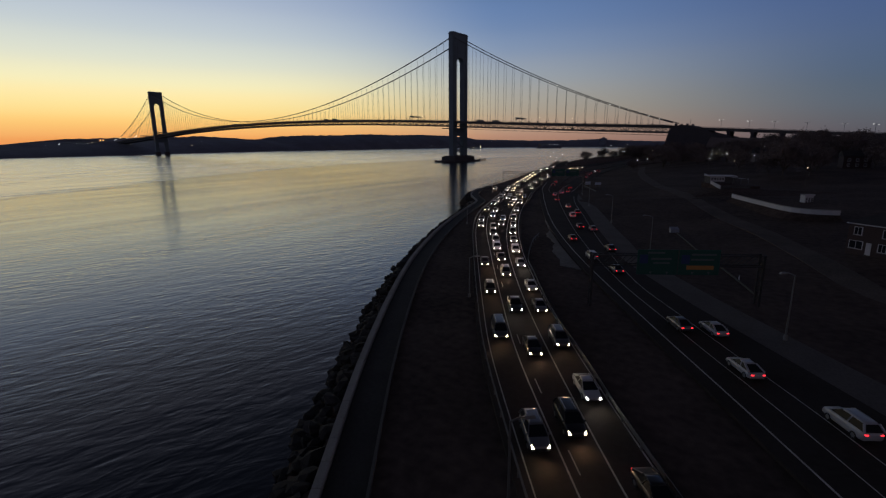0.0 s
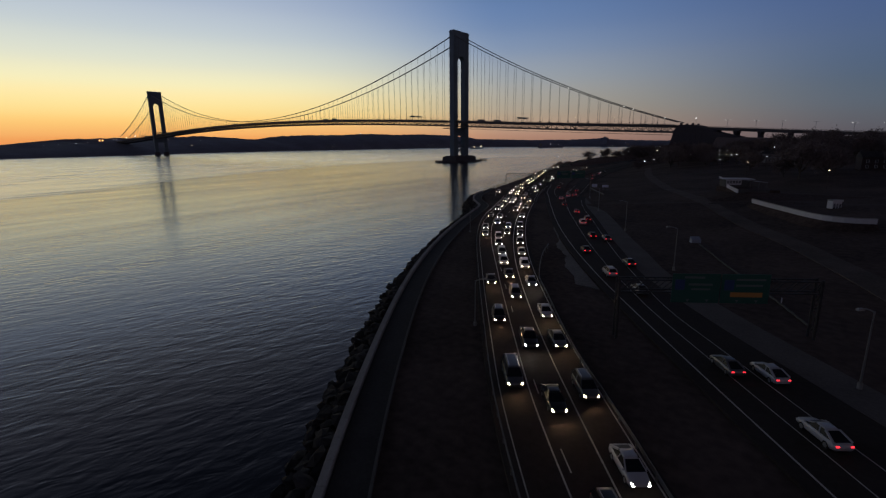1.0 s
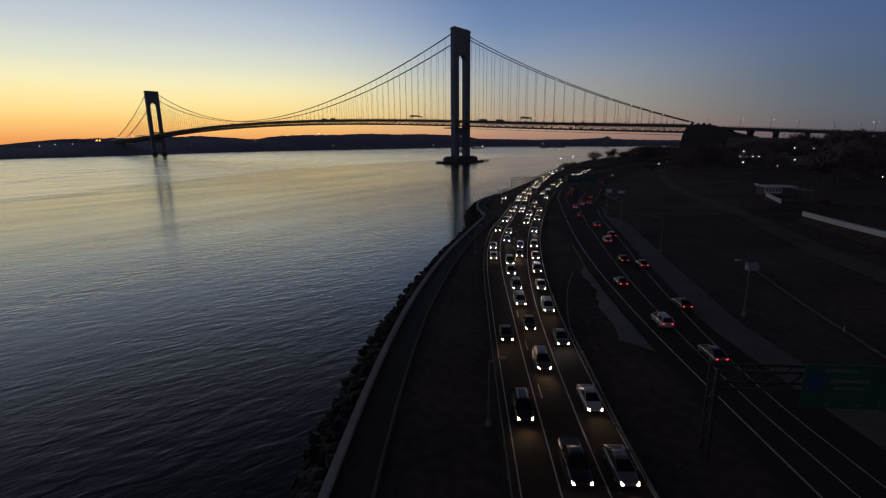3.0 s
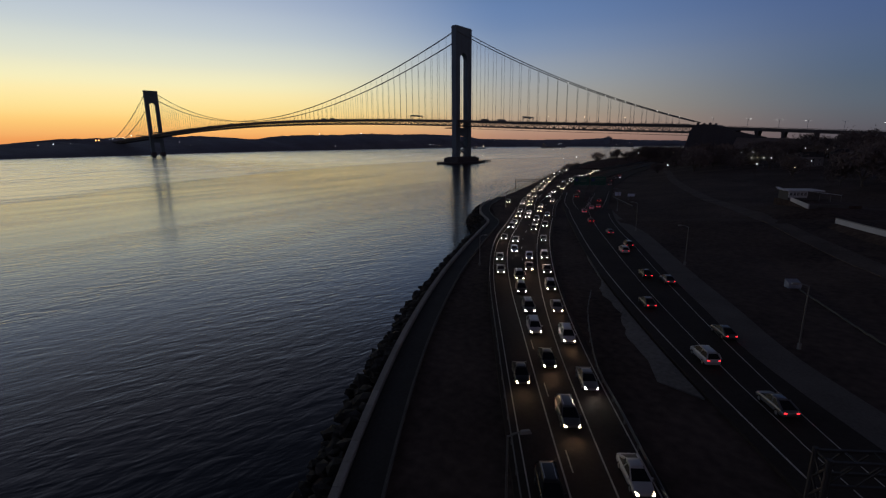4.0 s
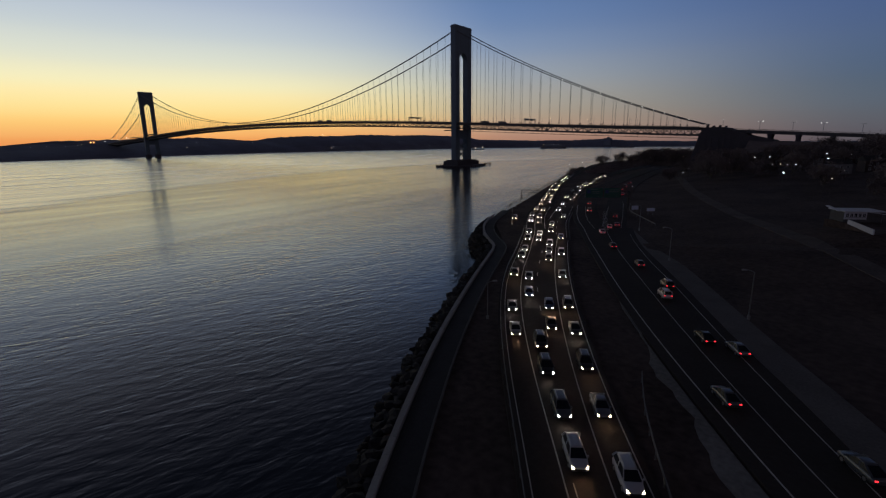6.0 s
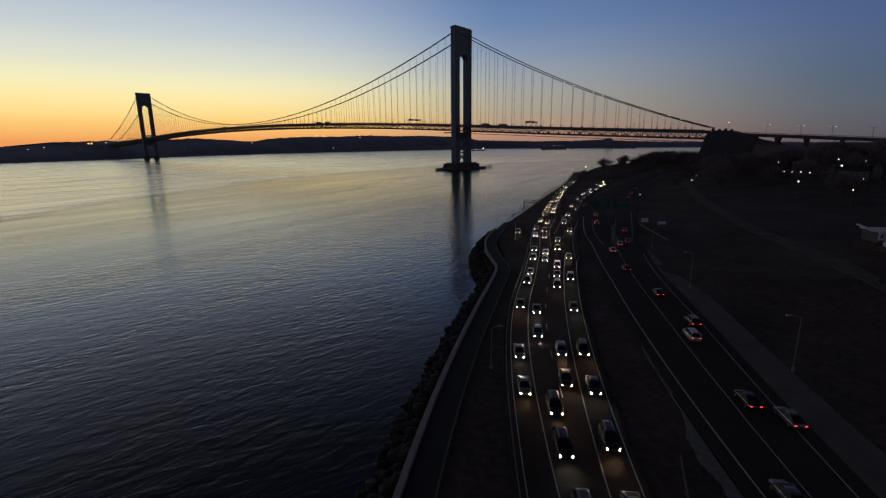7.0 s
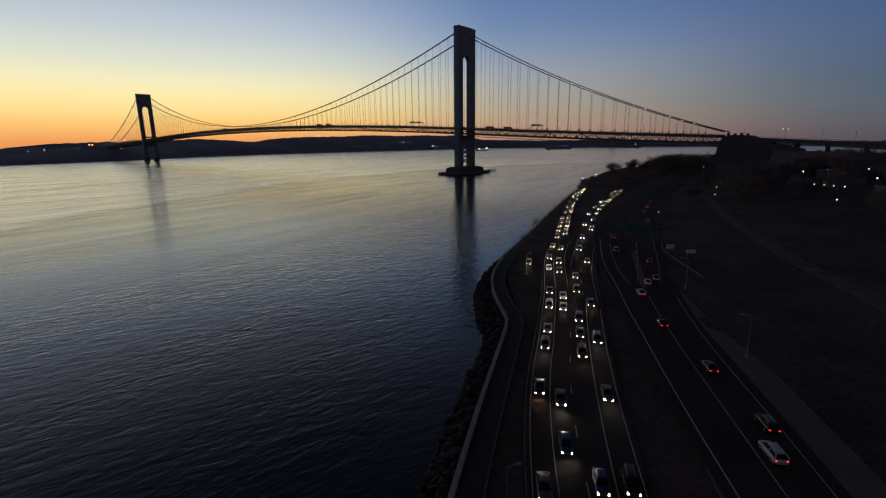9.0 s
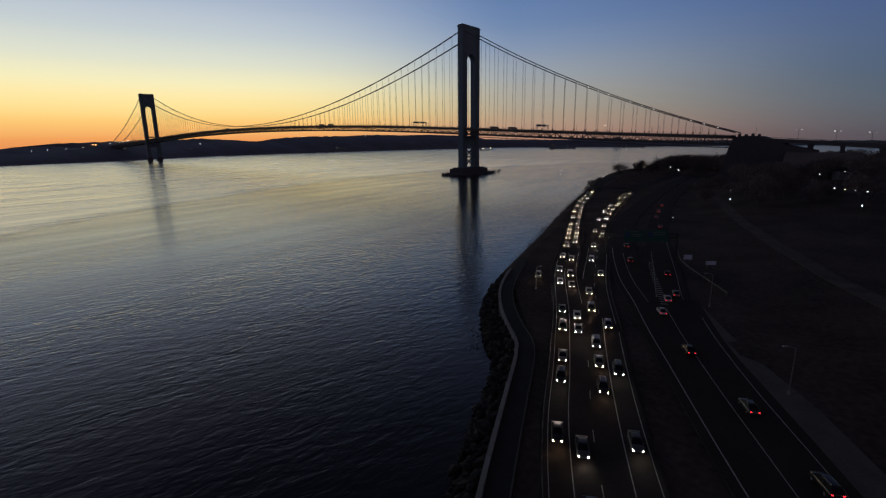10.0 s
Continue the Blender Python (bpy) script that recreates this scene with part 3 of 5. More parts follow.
def via_z(x):
    return 47.5 - (x - 384) * 0.063 if x < 700 else 27.6 - (x - 700) * 0.02


b = bmesh.new()
vx = [372 + 12 * k for k in range(60)]
for a, c in zip(vx, vx[1:]):
    quads(b, [(p, y, via_z(p) + dz) for p in (a, c) for y, dz in ((-16, -3.4), (16, -3.4), (16, 0), (-16, 0))],
          [(0, 1, 5, 4), (1, 2, 6, 5), (2, 3, 7, 6), (3, 0, 4, 7)])
bmesh.ops.remove_doubles(b, verts=b.verts, dist=0.001)
part("roadway", b, M_DECK, viaduct)
for y in (-15.8, 15.8):
    b = bmesh.new()
    for a, c in zip(vx, vx[1:]):
        bar(b, (a, y, via_z(a) + 0.9), (c, y, via_z(c) + 0.9), 0.2)
        bar(b, (a, y, via_z(a)), (a, y, via_z(a) + 0.95), 0.2)
    part("parapet_rail", b, M_DECK, viaduct)
for x in (393, 414, 438, 466, 506, 526, 556, 590, 625, 660, 700, 740, 790, 840):
    b = bmesh.new()
    for y in (-12, 0, 12):
        box(b, (x - 1.6, y - 2, 3), (x + 1.6, y + 2, via_z(x) - 5.2))
    box(b, (x - 2, -15.5, via_z(x) - 5.2), (x + 2, 15.5, via_z(x) - 3.4))
    part("pier", b, M_MASONRY, viaduct)

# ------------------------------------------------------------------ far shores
def ridge(name, path, base, depth, heights, label, rough=6.0, by_y=True, skin=M_FAR_HAZED):
    """A wooded ridge along a far shore: a waterline, an uneven crest and a back slope."""
    c = spline(path, 12.0)
    b = bmesh.new()
    rows = []
    n = len(c)
    for i, p in enumerate(c):
        t = c[min(i + 1, n - 1)] - c[max(i - 1, 0)]
        nrm = Vector((t.y, -t.x, 0)).normalized()
        h = float(np.interp(p.y if by_y else i / (n - 1), [a for a, _ in heights], [c for _, c in heights]))
        row = []
        for d, f in ((0, 0.0), (4, 0.1), (depth * 0.08, 0.3), (depth * 0.2, 0.5), (depth * 0.35, 0.66), (depth * 0.5, 0.78), (depth * 0.7, 0.9), (depth, 1.0), (depth * 1.5, 0.8)):
            q = p + nrm * d
            z = base + h * f + (rough * noise.noise(Vector((q.x / 28, q.y / 28, 3))) + rough * 0.6 * noise.noise(Vector((q.x / 9, q.y / 9, 7)))) * f * f * f
            row.append(b.verts.new((q.x, q.y, z)))
        rows.append(row)
    for r, s in zip(rows, rows[1:]):
        for k in range(len(r) - 1):
            b.faces.new((r[k], s[k], s[k + 1], r[k + 1]))
    return tagged(part(name, b, skin), label, "shore", kind="structure")


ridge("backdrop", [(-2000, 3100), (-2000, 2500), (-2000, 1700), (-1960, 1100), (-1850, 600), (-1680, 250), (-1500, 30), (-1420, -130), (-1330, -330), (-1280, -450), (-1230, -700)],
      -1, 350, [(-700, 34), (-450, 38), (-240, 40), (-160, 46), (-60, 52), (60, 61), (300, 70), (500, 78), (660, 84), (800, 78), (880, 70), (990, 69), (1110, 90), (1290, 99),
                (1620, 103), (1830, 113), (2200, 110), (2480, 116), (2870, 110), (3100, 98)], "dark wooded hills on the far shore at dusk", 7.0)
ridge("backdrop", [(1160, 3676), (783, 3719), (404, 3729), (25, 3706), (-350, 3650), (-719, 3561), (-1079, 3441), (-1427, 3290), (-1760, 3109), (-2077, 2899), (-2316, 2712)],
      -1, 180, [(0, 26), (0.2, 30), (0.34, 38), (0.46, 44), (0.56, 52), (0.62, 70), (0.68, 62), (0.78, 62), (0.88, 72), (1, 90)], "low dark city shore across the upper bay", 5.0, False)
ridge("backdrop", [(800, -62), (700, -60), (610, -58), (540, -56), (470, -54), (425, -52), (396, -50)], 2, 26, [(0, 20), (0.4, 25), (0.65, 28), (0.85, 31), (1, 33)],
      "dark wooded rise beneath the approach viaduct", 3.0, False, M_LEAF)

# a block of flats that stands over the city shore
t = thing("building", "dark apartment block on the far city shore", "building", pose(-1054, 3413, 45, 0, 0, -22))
part("wall", box(bmesh.new(), (-36, -9, -30), (36, 9, 26)), M_FAR_HAZED, t)
part("stair_tower", box(bmesh.new(), (-8, -7, 26), (14, 7, 36)), M_FAR_HAZED, t)
part("roof", box(bmesh.new(), (-37, -10, 26), (37, 10, 27.2)), M_FAR_HAZED, t)


# ------------------------------------------------------------------ shore and roadside
def rock_mesh(seed):
    rnd = random.Random(seed)
    b = bmesh.new()
    bmesh.ops.create_icosphere(b, subdivisions=1, radius=1)
    for v in b.verts:
        v.co *= rnd.uniform(0.72, 1.15)
        v.co.z *= 0.7
    me = bpy.data.meshes.new("boulder")
    b.to_mesh(me)
    b.free()
    me.materials.append(M_STONE)
    return me


rnd = random.Random(5)
rocks = [rock_mesh(k) for k in range(7)]
shore_rocks = thing("riprap", "dark boulder riprap along the foot of the seawall", "rocks", kind="structure")
near_wall = [p for p in WALL if -690 < p.y < -452]
total = length(near_wall)
singles = 0
joined = bmesh.new()
s = 0.0
while s < total:
    p, h = along(near_wall, s)
    side = Vector((h.y, -h.x, 0))
    for row in range(4):
        d = -1.2 - 1.2 * row + rnd.uniform(-0.5, 0.5)
        q = p + side * d + h * rnd.uniform(-0.6, 0.6)
        z = 4.2 - 1.2 * row + rnd.uniform(-0.3, 0.3)
        r = rnd.uniform(0.7, 1.35)
        turn = Matrix.LocRotScale((q.x, q.y, z), Euler((rnd.uniform(-0.5, 0.5), rnd.uniform(-0.5, 0.5), rnd.uniform(0, 6))), (r, r * rnd.uniform(0.7, 1.1), r * rnd.uniform(0.7, 1)))
        if singles < 290 and row < 3 and -650 < q.y < -480 and rnd.random() < 0.55:
            o = new("boulder", rnd.choice(rocks))
            o.parent, o.matrix_basis = shore_rocks, turn
            singles += 1
        else:
            k = len(joined.verts)
            joined.from_mesh(rnd.choice(rocks))
            joined.verts.ensure_lookup_table()
            for v in joined.verts[k:]:
                v.co = turn @ v.co
    s += 1.7
tagged(part("boulder", joined, M_STONE, shore_rocks), kind="stuff")

# seawall: coping blocks end to end on a continuous stem
seawall = thing("seawall", "pale concrete seawall with a broad coping beside the promenade", "wall", kind="structure")
b = bmesh.new()
stem = clip(WALL, -720, -447)
ribbon(b, offset(stem, -0.3), offset(stem, -0.3), -5, 0.0)
ribbon(b, offset(stem, 0.3), offset(stem, 0.3), 0.0, -1.0)
part("stem", b, M_CONCRETE, seawall)
block = None
s, total = 0.0, length(WALL)
while s < total - 3:
    p, h = along(WALL, s + 1.48)
    if p.y > -448:
        break
    if block is None:
        b = bmesh.new()
        box(b, (-1.49, -0.36, -0.05), (1.49, 0.36, 0.36))
        bmesh.ops.bevel(b, geom=[e for e in b.edges], offset=0.05, segments=1, affect="EDGES")
        block = part("coping_block", b, M_CONCRETE, seawall)
        o = block
    else:
        o = new("coping_block", block.data)
        o.parent = seawall
    o.matrix_basis = Matrix.Translation((p.x, p.y, p.z)) @ Matrix.Rotation(math.atan2(h.y, h.x), 4, "Z")
    s += 2.98


def guard_rail(curve, lo, hi, label):
    c = [p.copy() for p in clip(curve, lo, hi)]
    for p in c:
        p.z = ROAD_Z
    t = thing("guard_rail", label, "guard rail")
    b = bmesh.new()
    for a, d in zip(c, c[1:]):
        for dz in (0.52, 0.66, 0.8):
            bar(b, a + Vector((0, 0, dz)), d + Vector((0, 0, dz)), 0.04 if dz == 0.66 else 0.07, 0.12)
    part("rail", b, M_RAIL, t)
    post = None
    s, total = 0.0, length(c)
    while s < total:
        p, h = along(c, s)
        if post is None:
            b = bmesh.new()
            box(b, (-0.06, -0.08, -0.3), (0.06, 0.08, 0.75))
            post = part("post", b, M_RAIL, t)
            o = post
        else:
            o = new("post", post.data)
            o.parent = t
        o.matrix_basis = Matrix.Translation(p) @ Matrix.Rotation(math.atan2(h.y, h.x), 4, "Z")
        s += 4.0
    return t


guard_rail(offset(NORTH, -3.9), -685, -466, "grey steel guard rail beside the parkway verge")
guard_rail(spline([(545, -677), (510, -638), (498, -623.5), (487.2, -610.6), (474.2, -592.5), (469.5, -586), (464.3, -576), (459.8, -566), (457, -558)]), -690, -550, "grey steel guard rail along the grass median")
guard_rail(spline([(424, -436), (419.6, -429.3), (413.9, -420.6), (407.1, -409.8), (401.9, -398.3), (394.3, -372.5)]), -440, -378, "curved steel guard rail by the exit ramp")


def kerb(curve, lo, hi):
    c = clip(curve, lo, hi)
    b = bmesh.new()
    ribbon(b, offset(c, -0.11), offset(c, 0.11), 0.14)
    ribbon(b, offset(c, 0.11), offset(c, 0.11), 0.14, -0.4)
    ribbon(b, offset(c, -0.11), offset(c, -0.11), -0.4, 0.14)
    return tagged(part("trim", b, M_KERB), "low concrete kerb along the road edge", "kerb", kind="structure")


kerb(offset(WALL, 3.75), -690, -440)
kerb(offset(MERGE, 4.4), -480, -420)


def street_lamp(arm, height, reach):
    """An unlit cobra-head lamp; the arm reaches towards +y."""
    t = thing("street_lamp", "unlit grey steel street lamp beside the parkway", "street lamp", group="parkway street lamps")
    b = bmesh.new()
    bar(b, (0, 0, -0.6), (0, 0, 0.5), 0.45, sides=8)
    part("base", b, M_CONCRETE, t)
    b = bmesh.new()
    n = 8
    loft(b, [[(r * math.cos(math.tau * i / n), r * math.sin(math.tau * i / n), z) for i in range(n)] for r, z in ((0.12, 0.4), (0.09, 0.4 + height * 0.6), (0.07, 0.4 + height))])
    part("pole", b, M_GALV, t)
    b = bmesh.new()
    pts = [(0, reach * u, height + 0.3 + arm * math.sin(u * math.pi / 2)) for u in (0, 0.2, 0.4, 0.6, 0.8, 1.0)]
    for a, c in zip(pts, pts[1:]):
        bar(b, a, c, 0.12, sides=6)
    part("arm", b, M_GALV, t)
    b = bmesh.new()
    z = height + 0.3 + arm
    box(b, (-0.17, reach - 0.1, z - 0.13), (0.17, reach + 0.75, z + 0.1), 0.7)
    part("head", b, M_GALV, t)
    return t


first_right = street_lamp(0.5, 7.9, 1.5)
first_right.matrix_basis = pose(514.8, -601.5, 5.2, 0, 0, 140)
for x, y in ((487.3, -563), (464.8, -525.3), (442.7, -489.7), (422.3, -448.8)):
    copy_thing(first_right, pose(x, y, 5.2, 0, 0, 128))
first_left = street_lamp(0.3, 6.3, 1.0)
first_left.matrix_basis = pose(502.3, -647, 4.7, 0, 0, -42)
for x, y, a in ((472.7, -611.2, -42), (428.5, -552.2, -35), (379, -463, -30)):
    copy_thing(first_left, pose(x, y, 4.7, 0, 0, a))

# ------------------------------------------------------------------ overhead signs
M_SIGN = mat("green_sign", (0.008, 0.075, 0.055), 0.5, vary=0.1, scale=0.6)
M_GANTRY = mat("weathered_gantry_steel", (0.035, 0.034, 0.036), 0.7, metal=0.3, vary=0.2, scale=1)
M_SIGN_WHITE = mat("sign_white", (0.1, 0.13, 0.13), 0.5, vary=0.1, scale=1)
M_SIGN_YELLOW = mat("sign_amber", (0.42, 0.2, 0.05), 0.5, vary=0.1, scale=1)
M_SIGN_BLUE = mat("sign_blue", (0.02, 0.045, 0.14), 0.5, vary=0.1, scale=1)


def sign_panel(parent, x0, w, z0, h, amber, rows):
    """A road sign in the plane y = 0 facing -y, with bars where its writing cannot be read."""
    b = bmesh.new()
    box(b, (x0, -0.06, z0), (x0 + w, 0.06, z0 + h))
    bmesh.ops.bevel(b, geom=list(b.edges), offset=0.03, segments=1, affect="EDGES")
    p = part("sign_panel", b, M_SIGN, parent, "dark green road sign panel")
    for k, (u, v, lw, lh) in enumerate(rows):
        b = bmesh.new()
        box(b, (x0 + u * w, -0.09, z0 + v * h), (x0 + (u + lw) * w, -0.062, z0 + (v + lh) * h))
        part("lettering_bar", b, M_SIGN_WHITE, p)
    b = bmesh.new()
    box(b, (x0 + 0.06 * w, -0.09, z0 + 0.45 * h), (x0 + 0.26 * w, -0.062, z0 + 0.8 * h))
    part("shield", b, M_SIGN_BLUE, p)
    if amber:
        b = bmesh.new()
        box(b, (x0 + 0.2 * w, -0.1, z0 + 0.22 * h), (x0 + 0.86 * w, -0.07, z0 + 0.38 * h))
        part("amber_band", b, M_SIGN_YELLOW, p)
    for u in (0.35, 0.75):
        b = bmesh.new()
        quads(b, [(x0 + u * w + dx, y, z0 + h * v) for y in (-0.1, -0.07) for dx, v in ((-0.22, 0.12), (0.22, 0.12), (0, 0.02))],
              [(0, 2, 1), (3, 4, 5), (0, 1, 4, 3), (1, 2, 5, 4), (2, 0, 3, 5)])
        part("arrow", b, M_SIGN_WHITE, p)


def gantry(m, span, z_low, signs, label):
    t = thing("sign_gantry", label, "sign gantry", m)
    for x in (0, span):
        b = bmesh.new()
        for dy in (0.5, 1.7):
            bar(b, (x, dy, -0.5), (x, dy, z_low + 2.4), 0.34, sides=8)
        for k in range(5):
            z = 0.6 + (z_low + 1) * k / 5
            bar(b, (x, 0.5, z), (x, 1.7, z + 1.6), 0.12)
            bar(b, (x, 1.7, z), (x, 0.5, z + 1.6), 0.12)
        part("support", b, M_GANTRY, t)
    b = bmesh.new()
    for dy in (0.5, 1.7):
        for dz in (0.6, 2.2):
            bar(b, (0, dy, z_low + dz), (span, dy, z_low + dz), 0.18)
    n = int(span / 1.6)
    for k in range(n):
        x = span * k / n
        for dy in (0.5, 1.7):
            bar(b, (x, dy, z_low + 0.6), (x + span / n, dy, z_low + 2.2), 0.09)
        bar(b, (x, 0.5, z_low + 2.2), (x, 1.7, z_low + 2.2), 0.09)
    part("truss", b, M_GANTRY, t)
    for x0, w, z0, h, amber, rows in signs:
        sign_panel(t, x0, w, z0, h, amber, rows)
        b = bmesh.new()
        for u in (0.25, 0.75):
            bar(b, (x0 + u * w, 0.1, z0 + 0.1), (x0 + u * w, 0.1, z0 + h - 0.1), 0.1)
            bar(b, (x0 + u * w, 0.1, z0 + 1.6), (x0 + u * w, 0.6, z0 + 1.6), 0.1)
        part("hanger", b, M_GANTRY, t)
    return t


text_a = [(0.25, 0.84, 0.42, 0.07), (0.34, 0.6, 0.5, 0.07), (0.4, 0.44, 0.4, 0.06)]
text_b = [(0.3, 0.78, 0.6, 0.07), (0.3, 0.58, 0.55, 0.07)]
gantry(pose(490.4, -603.6, 5.0, 0, 0, 35), 25, 5.6, [(6.4, 5.9, 5.0, 3.85, False, text_a), (12.45, 5.9, 5.0, 3.85, True, text_b)],
       "steel gantry with two green road signs over the carriageway")
gantry(pose(378.8, -408.5, 5.0, 0, 0, 36), 26, 5.6, [(6.0, 7.8, 5.0, 4.4, False, text_a), (14.4, 7.8, 5.0, 4.4, False, text_b)],
       "far steel gantry with dim green road signs over the ramp")


def roadside_board(x, y, z, w, h, turn):
    t = thing("roadside_sign", "pale blue-grey rectangular board on two short posts", "sign", pose(x, y, z, 0, 0, turn))
    b = bmesh.new()
    box(b, (-w / 2, -0.05, 1.6), (w / 2, 0.05, 1.6 + h))
    part("board", b, mat("board_white", (0.5, 0.55, 0.68), 0.5, vary=0.1), t)
    for dx in (-0.3, 0.3):
        b = bmesh.new()
        bar(b, (dx * w, 0.12, -0.5), (dx * w, 0.12, 1.5 + h), 0.12)
        part("post", b, M_GALV, t)


roadside_board(405.7, -402.2, 4.2, 3.0, 1.7, 40)
roadside_board(414.3, -408.7, 4.9, 3.4, 1.3, 40)

# open lattice gantry on the shore road
t = thing("sign_gantry", "bare lattice steel gantry over the shore road", "sign gantry", pose(350.5, -405, 5, 0, 0, 25))
for x in (-1.5, 16):
    for dy in (0, 1.2):
        part("support", bar(bmesh.new(), (x, dy, -0.5), (x, dy, 6.9), 0.2), M_GANTRY, t)
b = bmesh.new()
for dz in (5.7, 6.8):
    for dy in (0, 1.2):
        bar(b, (-1.5, dy, dz), (16, dy, dz), 0.14)
for k in range(12):
    bar(b, (-1.5 + k * 1.45, 0, 5.7), (-0.05 + k * 1.45, 0, 6.8), 0.08)
part("truss", b, M_GANTRY, t)

# ------------------------------------------------------------------ vehicles
M_GLASS = mat("car_glass", (0.012, 0.014, 0.018), 0.3, spec=0.1, vary=0.05, scale=1)
M_TYRE = mat("tyre_rubber", (0.02, 0.02, 0.02), 0.9, vary=0.2, scale=6)
M_RIM = mat("alloy_rim", (0.45, 0.45, 0.46), 0.35, metal=0.8, vary=0.1, scale=6)
M_TRIM = mat("black_plastic", (0.02, 0.02, 0.022), 0.6, vary=0.1, scale=4)
M_HEAD_COOL = lit("white_headlight_glow", (1.0, 0.94, 0.86), 15)
PAINTS = {"white": mat("white_car_paint", (0.38, 0.385, 0.4), 0.3, vary=0.05, scale=1.2), "silver": mat("silver_car_paint", (0.17, 0.174, 0.185), 0.32, metal=0.5, vary=0.05, scale=1.2),
          "black": mat("black_car_paint", (0.015, 0.016, 0.018), 0.28, vary=0.1, scale=1.2), "grey": mat("grey_car_paint", (0.1, 0.105, 0.11), 0.32, metal=0.4, vary=0.05, scale=1.2),
          "red": mat("red_car_paint", (0.25, 0.02, 0.02), 0.3, vary=0.05, scale=1.2), "blue": mat("blue_car_paint", (0.03, 0.06, 0.14), 0.3, metal=0.3, vary=0.05, scale=1.2)}
SHAPES = {  # length, width, bonnet height, roof height, and the cabin's foot and roof line along the car
    "sedan": (4.6, 1.74, 0.96, 1.46, (-2.0, 1.3), (-0.85, 0.3)),
    "hatchback": (4.2, 1.7, 0.98, 1.5, (-2.0, 1.25), (-1.45, 0.3)),
    "suv": (4.6, 1.82, 1.1, 1.74, (-2.25, 1.4), (-1.85, 0.5)),
    "van": (5.0, 1.88, 1.12, 1.95, (-2.45, 1.6), (-2.35, 0.95)),
    "pickup": (5.5, 1.9, 1.15, 1.85, (-0.75, 1.35), (-0.55, 0.7)),
}


def shell(x, w, z0, z1, r=0.14):
    """A cross-section of the body at x."""
    return [(x, -w + r, z0), (x, w - r, z0), (x, w, z0 + r), (x, w, (z0 + z1) / 2 + 0.05), (x, w - 0.06, z1 - r * 0.6), (x, w - r * 1.4, z1),
            (x, -w + r * 1.4, z1), (x, -w + 0.06, z1 - r * 0.6), (x, -w, (z0 + z1) / 2 + 0.05), (x, -w, z0 + r)]


